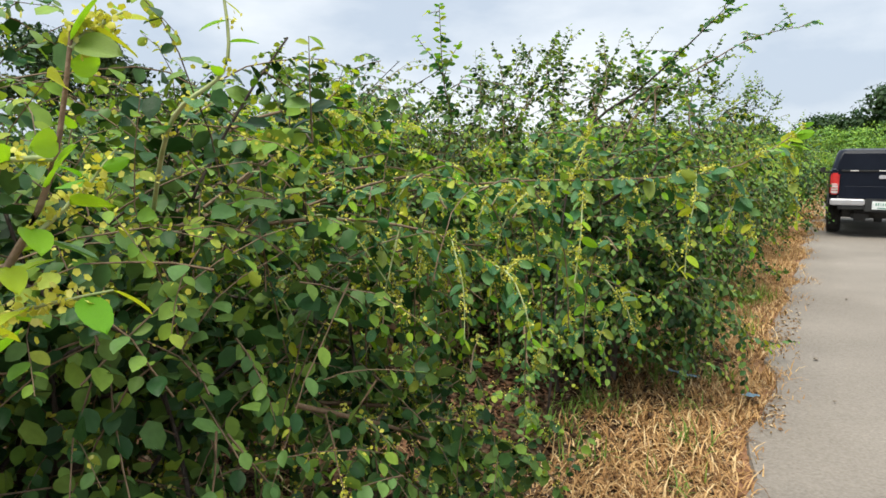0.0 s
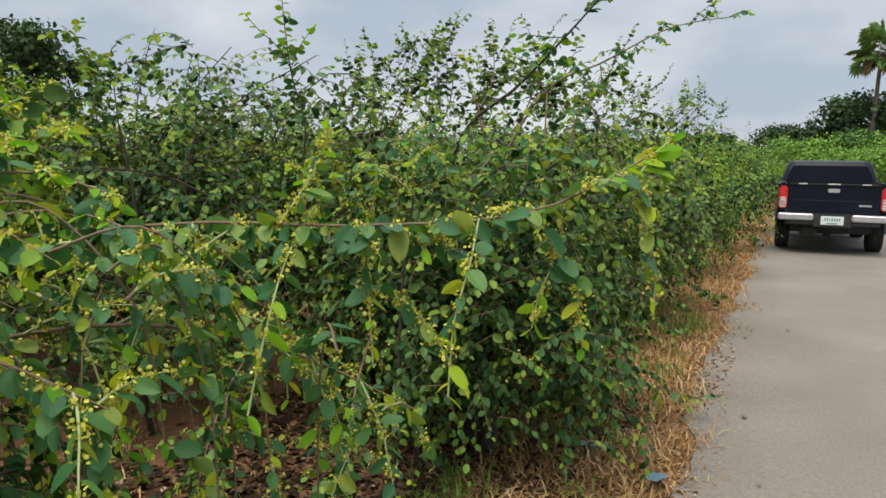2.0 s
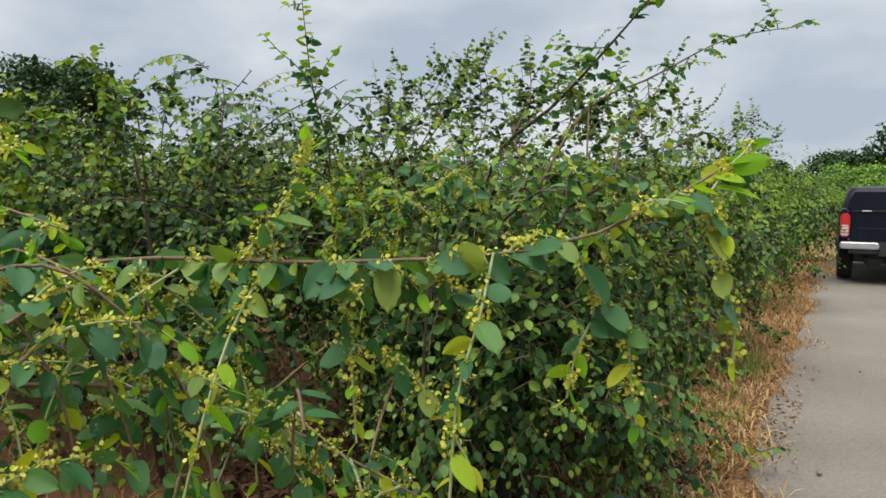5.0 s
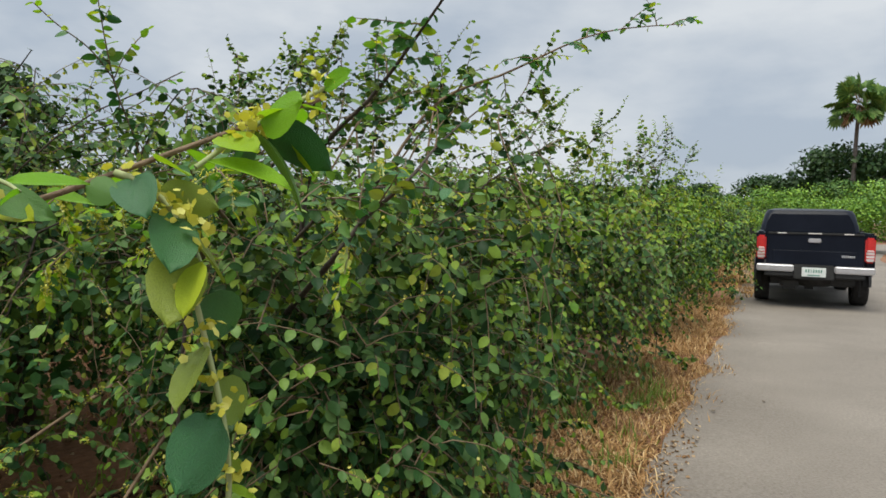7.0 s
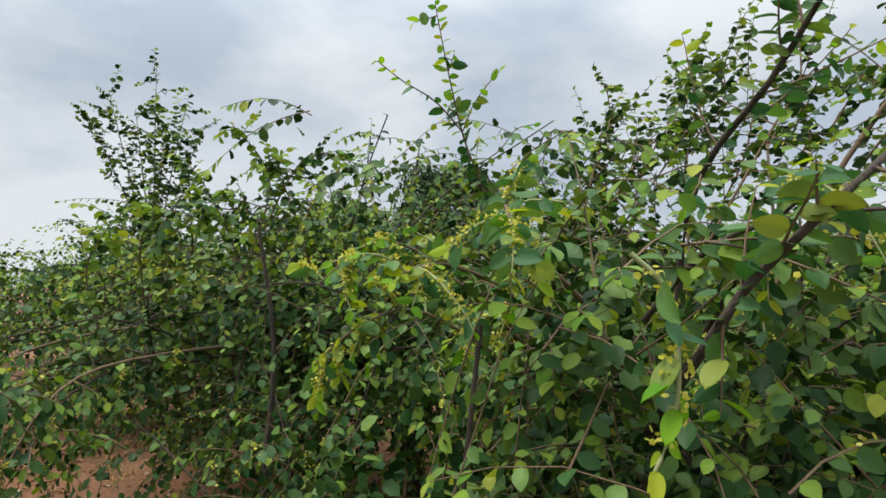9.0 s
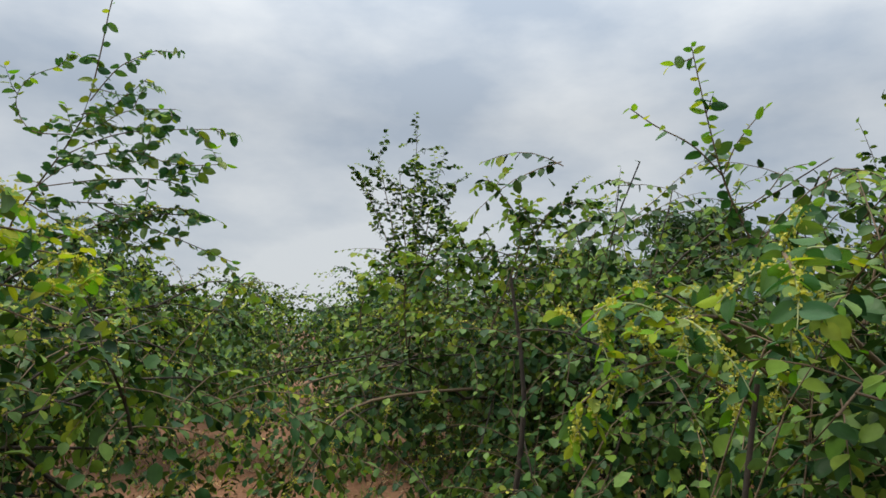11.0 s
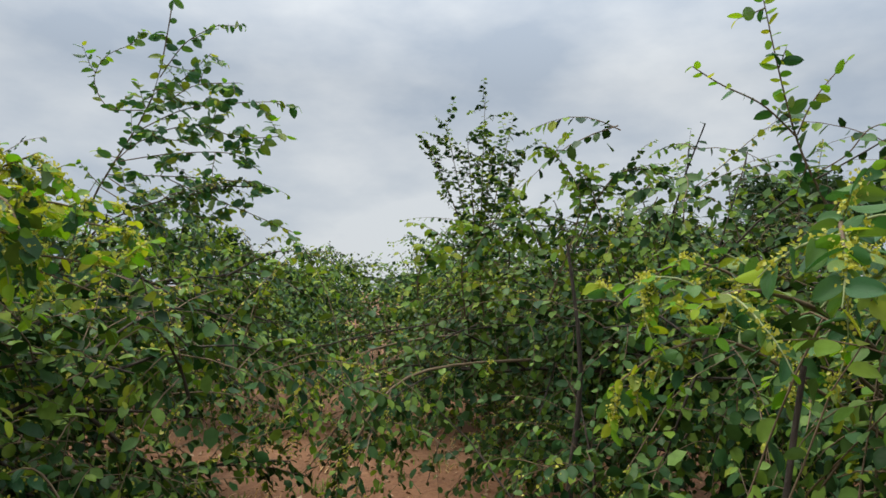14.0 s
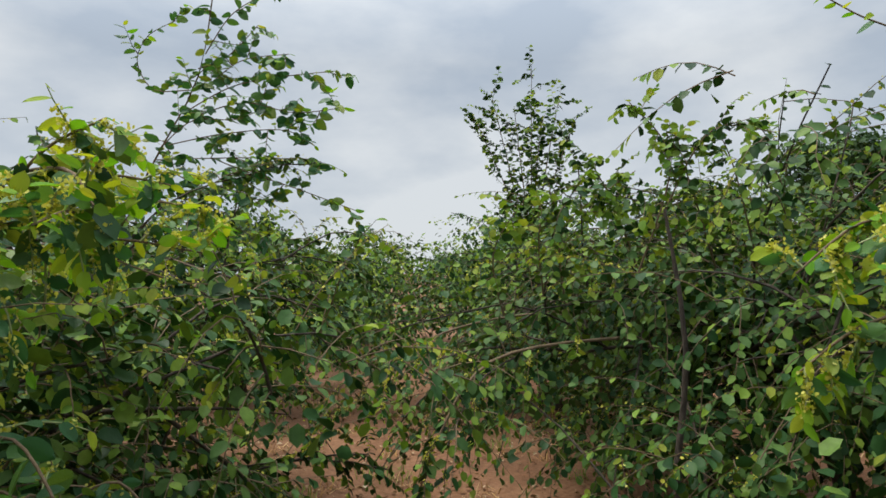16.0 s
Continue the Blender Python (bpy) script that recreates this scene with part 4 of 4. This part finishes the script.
shoot(tree_c, [(-2.42, 4.31, 1.96), (-2.4, 4.42, 2.03), (-2.38, 4.49, 2.12), (-2.38, 4.58, 2.15)], 48, 0.003, 0, 0.1, 0.07, 6, 0.1, main=9, young=0.6, turn=5.0)
for i, (x, y, h) in enumerate([(-3.55, 3.8, 2.15), (-3.9, 3.5, 2.1), (-3.75, 4.1, 2.22)]):
    shoot(tree_c, [(x - 0.3, y + 0.3, 1.5), (x - 0.1, y + 0.1, h - 0.2), (x + 0.05, y - 0.05, h)], 44 + i, 0.006, 10, 0.32, 0.058, 11, 0.15, bend=0.12, own=False, young=0.7, main=20)
for i, pts in enumerate([[(-3.7, 3.2, 1.4), (-3.58, 3.18, 1.75), (-3.55, 3.37, 1.95)], [(-3.7, 3.3, 1.4), (-3.58, 3.29, 1.72), (-3.56, 3.62, 1.98)], [(-3.45, 3.6, 1.5), (-3.38, 3.73, 1.99), (-3.37, 3.55, 2.26)], [(-3.5, 3.7, 1.7), (-3.38, 3.9, 2.12), (-3.39, 4.2, 2.12)], [(-3.6, 3.0, 1.3), (-3.5, 2.95, 1.6), (-3.45, 3.1, 1.85)]]):
    shoot(tree_c, pts, 270 + i, 0.005, 10, 0.26, 0.06, 9, 0.15, bend=0.08, own=False, young=0.25 if i != 3 else 0.7, main=20, spread=0.8)
part("stem", mesh_of("stem", *tubes(smooth_line([(-3.0, 3.7, -0.04), (-3.02, 3.62, 0.6), (-3.0, 3.66, 1.2), (-3.04, 3.6, 1.75)], 10)[None] - np.array(tree_c.location), [0.02], [0.006], 7)), M_BARK, tree_c, "dark thin stem")
# tall open shoot at the lane
shoot(tree_l, [(-4.75, 0.6, 1.5), (-4.65, 0.72, 2.04), (-4.52, 0.9, 2.28), (-4.24, 1.27, 2.71), (-4.04, 1.45, 3.37), (-3.97, 1.54, 3.55)], 51, 0.009, 6, 0.22, 0.088, 7, 0.3, main=40, spread=0.6, young=0.9, turn=6.0)
TALL_ARMS = [
    [(-4.32, 1.17, 2.61), (-4.47, 0.88, 2.66), (-4.52, 0.75, 2.85), (-4.45, 0.85, 2.99), (-4.31, 1.09, 3.03)],
    [(-4.21, 1.31, 2.79), (-4.07, 1.51, 2.96), (-3.90, 1.76, 3.01)],
    [(-4.26, 1.25, 2.72), (-4.12, 1.47, 2.74), (-3.96, 1.70, 2.86)],
    [(-4.55, 0.85, 2.23), (-4.28, 1.33, 2.19), (-4.02, 1.77, 2.14), (-3.81, 2.10, 2.07)],
    [(-4.37, 1.11, 2.48), (-4.14, 1.48, 2.57), (-3.92, 1.83, 2.56), (-3.70, 2.17, 2.52)],
    [(-4.38, 1.11, 2.44), (-4.10, 1.56, 2.47), (-3.89, 1.91, 2.36), (-3.68, 2.22, 2.33)],
    [(-4.47, 0.98, 2.31), (-4.22, 1.41, 2.32), (-3.95, 1.84, 2.28), (-3.83, 2.04, 2.17)],
    [(-4.58, 0.81, 2.15), (-4.41, 1.17, 1.96), (-4.28, 1.43, 1.78), (-4.14, 1.67, 1.74)],
    [(-4.28, 1.33, 2.19), (-4.12, 1.62, 2.07), (-3.94, 1.92, 1.96), (-3.72, 2.27, 1.82)],
    [(-4.45, 0.95, 2.3), (-4.3, 1.2, 2.42), (-4.2, 1.5, 2.4), (-4.1, 1.7, 2.45)],
    [(-4.5, 0.9, 2.2), (-4.3, 1.2, 2.05), (-4.15, 1.5, 1.95), (-4.0, 1.8, 1.9)],
    [(-4.3, 1.2, 2.6), (-4.2, 1.35, 2.62), (-4.0, 1.6, 2.68), (-3.85, 1.9, 2.66)],
]
for i, pts in enumerate(TALL_ARMS):
    shoot(tree_l, pts, 210 + i, 0.004, 7 if i > 2 else 3, 0.24, 0.08, 8, 0.2, bend=-0.03, main=20 if len(pts) > 3 else 12, young=0.88, spread=0.8, turn=6.0)
# low branches trailing into the lane
for i, pts in enumerate([[(-4.3, 3.6, 1.3), (-3.9, 2.9, 1.25), (-3.6, 2.48, 1.1), (-3.54, 2.12, 0.78)], [(-4.6, 3.4, 1.1), (-4.5, 2.7, 1.0), (-4.5, 2.2, 0.75), (-4.4, 1.9, 0.5)], [(-3.6, 3.6, 1.2), (-3.2, 2.95, 1.15), (-3.0, 2.7, 0.85), (-2.9, 2.6, 0.5)]]):
    shoot(tree_c, pts, 140 + i, 0.009, 16, 0.45, 0.058, 11, 0.15, bend=0.16, own=i == 0, main=24, blossom=0.15)
# low branches trailing over the verge
shoot(tree_a, [(-1.2, 4.75, 0.75), (-0.85, 5.0, 0.42), (-0.5, 5.22, 0.26), (-0.2, 5.38, 0.16)], 150, 0.009, 10, 0.25, 0.055, 9, 0.2, bend=0.1, main=30)
shoot(tree_f, [(-1.4, 8.2, 0.8), (-0.95, 8.5, 0.5), (-0.6, 8.75, 0.3), (-0.35, 8.95, 0.15)], 151, 0.009, 14, 0.35, 0.055, 10, 0.15, bend=0.1, main=26, own=False)
shoot(tree_f, [(-1.4, 7.2, 0.8), (-1.05, 7.0, 0.5), (-0.8, 6.9, 0.35), (-0.6, 6.85, 0.2)], 152, 0.009, 14, 0.35, 0.055, 10, 0.15, bend=0.1, main=26, own=False, young=0.6)
# leafy spire
for i, (dy, h) in enumerate([(0.0, 3.82), (0.3, 3.45), (-0.45, 3.5), (0.5, 3.25), (-0.65, 3.25), (0.1, 3.2), (-0.2, 3.35)]):
    shoot(tree_e, [(-8.0, 3.6, 1.6), (-7.9, 3.57 + dy * 0.4, 2.4), (-7.75, 3.57 + dy, h)], 60 + i, 0.012, 22, 0.62, 0.078, 12, 0.15, own=False, main=24)
# upright shoots over the further roadside trees
for i, (x, y, h) in enumerate([(-1.2, 8.0, 2.35), (-0.9, 8.6, 2.3), (-1.5, 7.5, 2.45), (-1.8, 8.8, 2.5), (-1.0, 11.2, 2.6), (-1.3, 12.0, 2.7), (-0.9, 12.6, 2.5), (-1.9, 11.0, 2.7)]):
    shoot(tree_f if y < 10 else tree_g, [(x - 0.25, y - 0.15, 1.5), (x - 0.1, y, h - 0.4), (x + 0.15, y + 0.1, h)], 70 + i, 0.006, 18, 0.5, 0.05, 14, 0.1, own=False, young=0.6)

# the rest of the orchard: copies of three plainer trees
plain = [jujube("jujube_tree", b, 80 + i, 1.65, 1.7, 2.2 + 0.12 * i, [(0, 0), (0.18, -0.1)], 10, 12, 6, 9, detail=False, leaf=0.095, label=LBL, clear=False, wild=0.28, hem=0.2, young=0.5) for i, b in enumerate([(-5.0, 8.3, 0), (-1.85, 15.3, 0), (-8.2, 0.2, 0)])]
rng = np.random.default_rng(5)
for j in range(5):
    for k in range(-1, 8):
        x, y = -1.9 - 3.25 * j, 4.6 + 3.6 * k - 0.15 * j
        if (j, k) in {(0, 0), (0, -1), (1, 0), (1, -1), (0, 1), (0, 2), (1, 1), (0, 3), (2, 0), (2, -1)} or (j > 1 and k > 4) or (j > 3 and k > 3):
            continue
        copy_thing(plain[int(rng.integers(0, 3))], pose(x + rng.uniform(-.25, .25), y + rng.uniform(-.3, .3), 0, 0, 0, rng.uniform(0, 360)) @ Matrix.Scale(rng.uniform(0.9, 1.12), 4))


# ---- distant trees ----
def broad_tree(place, height, spread, seed, leaf_material, label, n=2600, leaf=0.34, trunk=0.3, name="broadleaf_tree", nc=34):
    """A broad tree: trunk, limbs, and a crown of leafy clumps with gaps."""
    rng = np.random.default_rng(seed)
    e = thing(name, place, label, "tree", "distant trees")
    st = grow(rng, np.zeros((1, 3)), np.array([(0.03, 0.02, 1.0)]), np.array([height * 0.5]), 6, 0, 0.04)
    v, f = tubes(st, [height * 0.035 * trunk / 0.3], [height * 0.018], 8)
    part("trunk", mesh_of("trunk", v, f), M_BARK, e)
    nl = 9
    az = np.arange(nl) * 2.4
    li = grow(rng, st[np.zeros(nl, int), rng.integers(2, 6, nl)], np.stack([np.cos(az), np.sin(az), rng.uniform(0.4, 1.4, nl)], 1), rng.uniform(0.4, 0.6, nl) * height * 0.8, 6, 0.02, 0.1)
    v, f = tubes(li, np.full(nl, height * 0.012), np.full(nl, height * 0.003), 5)
    tagged(part("branchwork", mesh_of("branchwork", v, f), M_BARK, e), kind="stuff")
    c = unit(rng.normal(0, 1, (nc, 3))) * (rng.uniform(0.25, 1.0, (nc, 1)) ** 0.5)
    c = c * np.array([spread * 0.48, spread * 0.48, height * 0.3]) + np.array([0, 0, height * 0.66])
    r = rng.uniform(0.06, 0.19, nc) * spread
    i = rng.integers(0, nc, n)
    o = unit(rng.normal(0, 1, (n, 3)))
    p = c[i] + o * (r[i] * rng.uniform(0.55, 1.05, n))[:, None] * np.array([1, 1, 0.75])
    ok = p[:, 2] > 0.25 * height
    p, o = p[ok], o[ok]
    me = mesh_of("crown", *scatter(SMALL_V, SMALL_F, p, rng.normal(0, 1, p.shape) + np.array([0, 0, -.4]), o + np.array([0, 0, 0.7]), leaf * rng.uniform(0.6, 1.3, len(p))))
    tagged(part("crown", me, leaf_material, e), kind="stuff")
    return e


big = broad_tree((-40.0, 24.5, 0), 9.7, 8.5, 90, M_DARK, "large dark round-crowned tree beyond the orchard", 9000, 0.34)
broad_tree((-46.0, 19.5, 0), 7.4, 8.0, 91, M_DARK, "large dark tree beyond the orchard", 6000, 0.34)
broad_tree((-38.0, -10.0, 0), 4.9, 6.0, 92, M_DARK, "small dark tree beyond the orchard", 4000, 0.3)
line = broad_tree((2.2, 78, 0), 6.6, 9, 93, M_DARK, "dark tree in the wood at the road's end", 7000, 0.34)
mid = broad_tree((6.5, 70, 0), 5.4, 7, 95, M_FAR, "mid-green tree in the wood at the road's end", 6000, 0.3, nc=18)
for i, (x, y, s) in enumerate([(0.5, 71, .75), (3.6, 68, .7), (10.5, 66, 1.0), (15, 70, 1.1), (-5, 74, .8), (-34, -14, .6), (-36, -5, .55), (-35, 3, .5), (-37, 11, .6), (-36, 19, .55), (-32, 30, .6)]):
    copy_thing(mid, pose(x, y, 0, 0, 0, 81 * i) @ Matrix.Scale(s, 4))
for i, (x, y, s) in enumerate([(-4, 84, .7), (5.8, 80, .95), (9.0, 76, 1.4), (13, 80, 1.1), (17, 78, 1.5), (-9, 88, .95), (21, 82, 1.3), (-15, 90, .9), (-22, 88, 1.0), (-30, 86, .95)]):
    copy_thing(line, pose(x, y, 0, 0, 0, 47 * i) @ Matrix.Scale(s, 4))
shrub = broad_tree((3.2, 46, -0.3), 3.0, 6.5, 94, M_BRIGHT, "bright green roadside shrub", 9000, 0.13, name="shrub", nc=13)
for i, (x, y, s) in enumerate([(-0.5, 44, .65), (6.8, 42, 1.2), (9.8, 38, .75), (11.5, 33, 1.05), (0.8, 54, 1.3), (13, 40, 1.2), (-3, 50, 1.1)]):
    copy_thing(shrub, pose(x, y, -0.3, 0, 0, 70 * i) @ Matrix.Scale(s, 4))


def fan_palm(place, height, seed):
    rng = np.random.default_rng(seed)
    e = thing("fan_palm", place, "tall sugar palm with a round head of fan leaves", "palm tree", "distant trees")
    st = grow(rng, np.zeros((1, 3)), np.array([(0.0, 0, 1.0)]), np.array([height]), 10, 0, 0.006)
    v, f = tubes(st, [0.24], [0.14], 10)
    part("trunk", mesh_of("trunk", v, f), M_PALMWOOD, e)
    head = st[0, -1]
    n = 36
    for k in range(n):
        el = math.asin(rng.uniform(-0.85, 1.0))
        az = k * 2.4
        d = np.array([math.cos(az) * math.cos(el), math.sin(az) * math.cos(el), math.sin(el)])
        stalk = grow(rng, head[None] + d * 0.2, d[None], np.array([rng.uniform(0.9, 1.7)]), 5, 0.05, 0.02)
        c, t = stalk[0, -1], unit(stalk[0, -1] - stalk[0, -2])
        up = unit(np.cross(np.cross(t, [0, 0, 1.0]), t) + 1e-4)
        s = np.cross(t, up)
        roll = rng.uniform(-1.3, 1.3)
        up, s = up * math.cos(roll) + s * math.sin(roll), s * math.cos(roll) - up * math.sin(roll)
        vs, fs = [], []
        for i in range(15):
            a = radians(-125 + 250 * i / 14)
            w = t * math.cos(a) + s * math.sin(a)
            q = np.cross(w, up)
            ln = rng.uniform(0.9, 1.2)
            b = len(vs)
            vs += [c, c + w * ln * .6 + q * 0.15 + up * 0.05, c + w * ln - np.array([0, 0, 0.14]), c + w * ln * .6 - q * 0.15 + up * 0.05]
            fs += [(b, b + 1, b + 2), (b, b + 2, b + 3)]
        v, f = tubes(stalk, [0.04], [0.025], 4)
        v, f, sl = joined([(np.array(vs), np.array(fs), np.zeros(len(fs), int)), (v, f, np.ones(len(f), int))])
        dead = el < -0.62
        part("palm_leaf", mesh_of("palm_leaf", v, f, sl, False), [M_DRY if dead else M_FAR, M_TWIG], e, "brown dead fan leaf" if dead else "")
    return e


fan_palm((6.9, 70, 0), 11.7, 3)


# ---- verge, litter and small things ----
def tufts(name, n, area, material, label, height, seed, lie=1.0, width=0.0045, edge=None):
    """Grass in clumps: bent blades of two segments."""
    rng = np.random.default_rng(seed)
    x0, x1, y0, y1 = area
    nc = n // 26
    c = np.stack([rng.uniform(x0, x1, nc), rng.uniform(y0, y1, nc), np.zeros(nc)], 1)
    if edge:
        keep = np.array([x < ROAD_EDGE + wobble(y) + edge + 0.24 * noise.noise(Vector((y * 1.3, 0, 9))) + 0.08 * noise.noise(Vector((y * 5.1, 0, 4))) and rng.random() < min(1.0, 0.35 + noise.noise(Vector((x * 1.4, y * 1.1, 2))) + 0.65 * (x > -1.3)) for x, y, _ in c])
        c = c[keep]
    i = np.repeat(np.arange(len(c)), 26)
    m = len(i)
    p = c[i] + np.concatenate([rng.normal(0, 0.075, (m, 2)), np.full((m, 1), -0.005)], 1)
    a = rng.uniform(0, 2 * math.pi, m)
    h = height * rng.uniform(0.4, 1.3, m)
    tilt = rng.uniform(0.2, 1.3, m) * lie
    w = np.stack([np.cos(a), np.sin(a), np.zeros(m)], 1)
    q = np.stack([-np.sin(a), np.cos(a), np.zeros(m)], 1) * width
    up = np.array([0, 0, 1.0])
    mid = p + w * (h * 0.55 * np.sin(tilt))[:, None] + up * (h * 0.5 * np.cos(tilt * 0.8))[:, None]
    end = mid + w * (h * 0.55 * np.sin(np.minimum(tilt * 1.7, 1.9)))[:, None] + up * (h * 0.45 * np.cos(np.minimum(tilt * 1.7, 1.9)))[:, None]
    end[:, 2] = np.maximum(end[:, 2], 0.012)
    v = np.stack([p - q, p + q, mid + q * .8, mid - q * .8, end], 1).reshape(-1, 3)
    f = (np.array([(0, 1, 2), (0, 2, 3), (3, 2, 4)])[None] + (np.arange(m) * 5)[:, None, None]).reshape(-1, 3)
    return tagged(part(name, mesh_of(name, v, f), material, None, label), category="grass", kind="stuff")


tufts("dry_grass", 62000, (-1.15, 0.1, 2.2, 16), M_STRAW, "straw-coloured dry grass along the road edge", 0.115, 1, 1.75, width=0.0046, edge=0.03)
tufts("dry_grass", 14000, (-1.75, 0.1, 16, 40), M_STRAW, "straw-coloured dry grass further along the road", 0.2, 2, 1.1, width=0.009, edge=0.0)
tufts("green_grass", 2600, (-1.9, -0.45, 3.0, 9), M_GRASS, "scattered green grass tufts in the verge", 0.16, 4, 0.7, edge=-0.05)
tufts("green_grass", 2600, (-11, -2.0, -2.0, 6), M_GRASS, "thin green grass on the orchard earth", 0.12, 6, 0.7)
tufts("dry_grass", 9000, (-9, -1.6, -2, 9), M_STRAW, "thin dry grass on the orchard earth", 0.1, 7, 1.3)

def litter(n, area, material, label, seed, lo, hi):
    """Fallen leaves lying on the uneven earth, thinning out unevenly."""
    rng = np.random.default_rng(seed)
    x0, x1, y0, y1 = area
    p = np.stack([rng.uniform(x0, x1, n), rng.uniform(y0, y1, n), np.full(n, 0.02)], 1)
    inset = np.minimum(np.minimum(p[:, 0] - x0, x1 - p[:, 0]) / (0.3 * (x1 - x0)), np.minimum(p[:, 1] - y0, y1 - p[:, 1]) / (0.22 * (y1 - y0)))
    patch = np.array([noise.noise(Vector((q[0] * 1.8, q[1] * 1.8, seed))) for q in p])
    p = p[inset + 0.7 * patch > rng.uniform(0, 0.75, n)]
    n = len(p)
    for q in p:
        q[2] = 0.05 * noise.noise(Vector((q[0] * .6, q[1] * .6, 0))) + 0.025 * noise.noise(Vector((q[0] * 1.7, q[1] * 1.7, 5))) + 0.004 if q[0] < -0.9 else (0.03 if q[0] > ROAD_EDGE + wobble(q[1]) else 0.008)
    me = mesh_of("leaf_litter", *scatter(LEAF_V * np.array([1, 1, 2.2]), LEAF_F, p, rng.normal(0, 1, p.shape) * np.array([1, 1, .12]), rng.normal(0, .3, p.shape) + np.array([0, 0, 1.0]), rng.uniform(lo, hi, n)))
    tagged(part("leaf_litter", me, material, None, label), category="leaf litter", kind="stuff")


litter(9000, (-11, -0.5, -2.5, 10), M_DRY, "fallen dry brown leaves scattered on the earth", 8, 0.02, 0.055)
# leaf litter whose near-black brown paints in the shade of the roadside trees
litter(21000, (-2.9, -0.3, 0.0, 5.8), M_SHADE_LITTER, "fallen leaves matted under the roadside trees, darkened to stand for shade", 18, 0.02, 0.06)
litter(9000, (-1.5, -0.1, 1.4, 7.6), M_DRY, "pale brown crumbled leaves in the dry verge", 28, 0.012, 0.035)

for k, (x, y, s) in enumerate([(0.04, 5.55, .018), (-0.1, 6.9, .015), (0.3, 8.2, .014), (0.15, 4.6, .010), (-0.05, 7.7, .016)]):
    bm = bmesh.new()
    bmesh.ops.create_icosphere(bm, subdivisions=2, radius=s)
    for v in bm.verts:
        v.co *= 1 + 0.3 * noise.noise(v.co * 60 + Vector((k, 0, 0)))
        v.co.z *= 0.6
    ob = part("pebble", bm, M_STONE, None, "small grey stone lying on the road edge")
    ob.location = (x, y, 0.04 + s * 0.3)
    tagged(ob, category="stone", group="pebbles on the road")

# two scraps of blue plastic in the dry grass
for k, (x, y, a) in enumerate([(-0.75, 4.62, 20), (-0.3, 4.38, 80)]):
    bm = bmesh.new()
    rows = [[bm.verts.new((0.05 * (i - 2), 0.035 * (j - 1), 0.02 + 0.02 * noise.noise(Vector((i * .8, j * .9, k * 5))))) for j in range(3)] for i in range(5)]
    for r0, r1 in zip(rows, rows[1:]):
        for j in range(2):
            bm.faces.new((r0[j], r0[j + 1], r1[j + 1], r1[j]))
    bmesh.ops.solidify(bm, geom=bm.faces[:], thickness=0.002)
    ob = part("plastic_scrap", bm, M_BLUE, None, "crumpled faded blue plastic scrap in dry grass")
    ob.matrix_basis = pose(x, y, 0.05, 0, 12, a)
    tagged(ob, category="litter", group="plastic scraps")
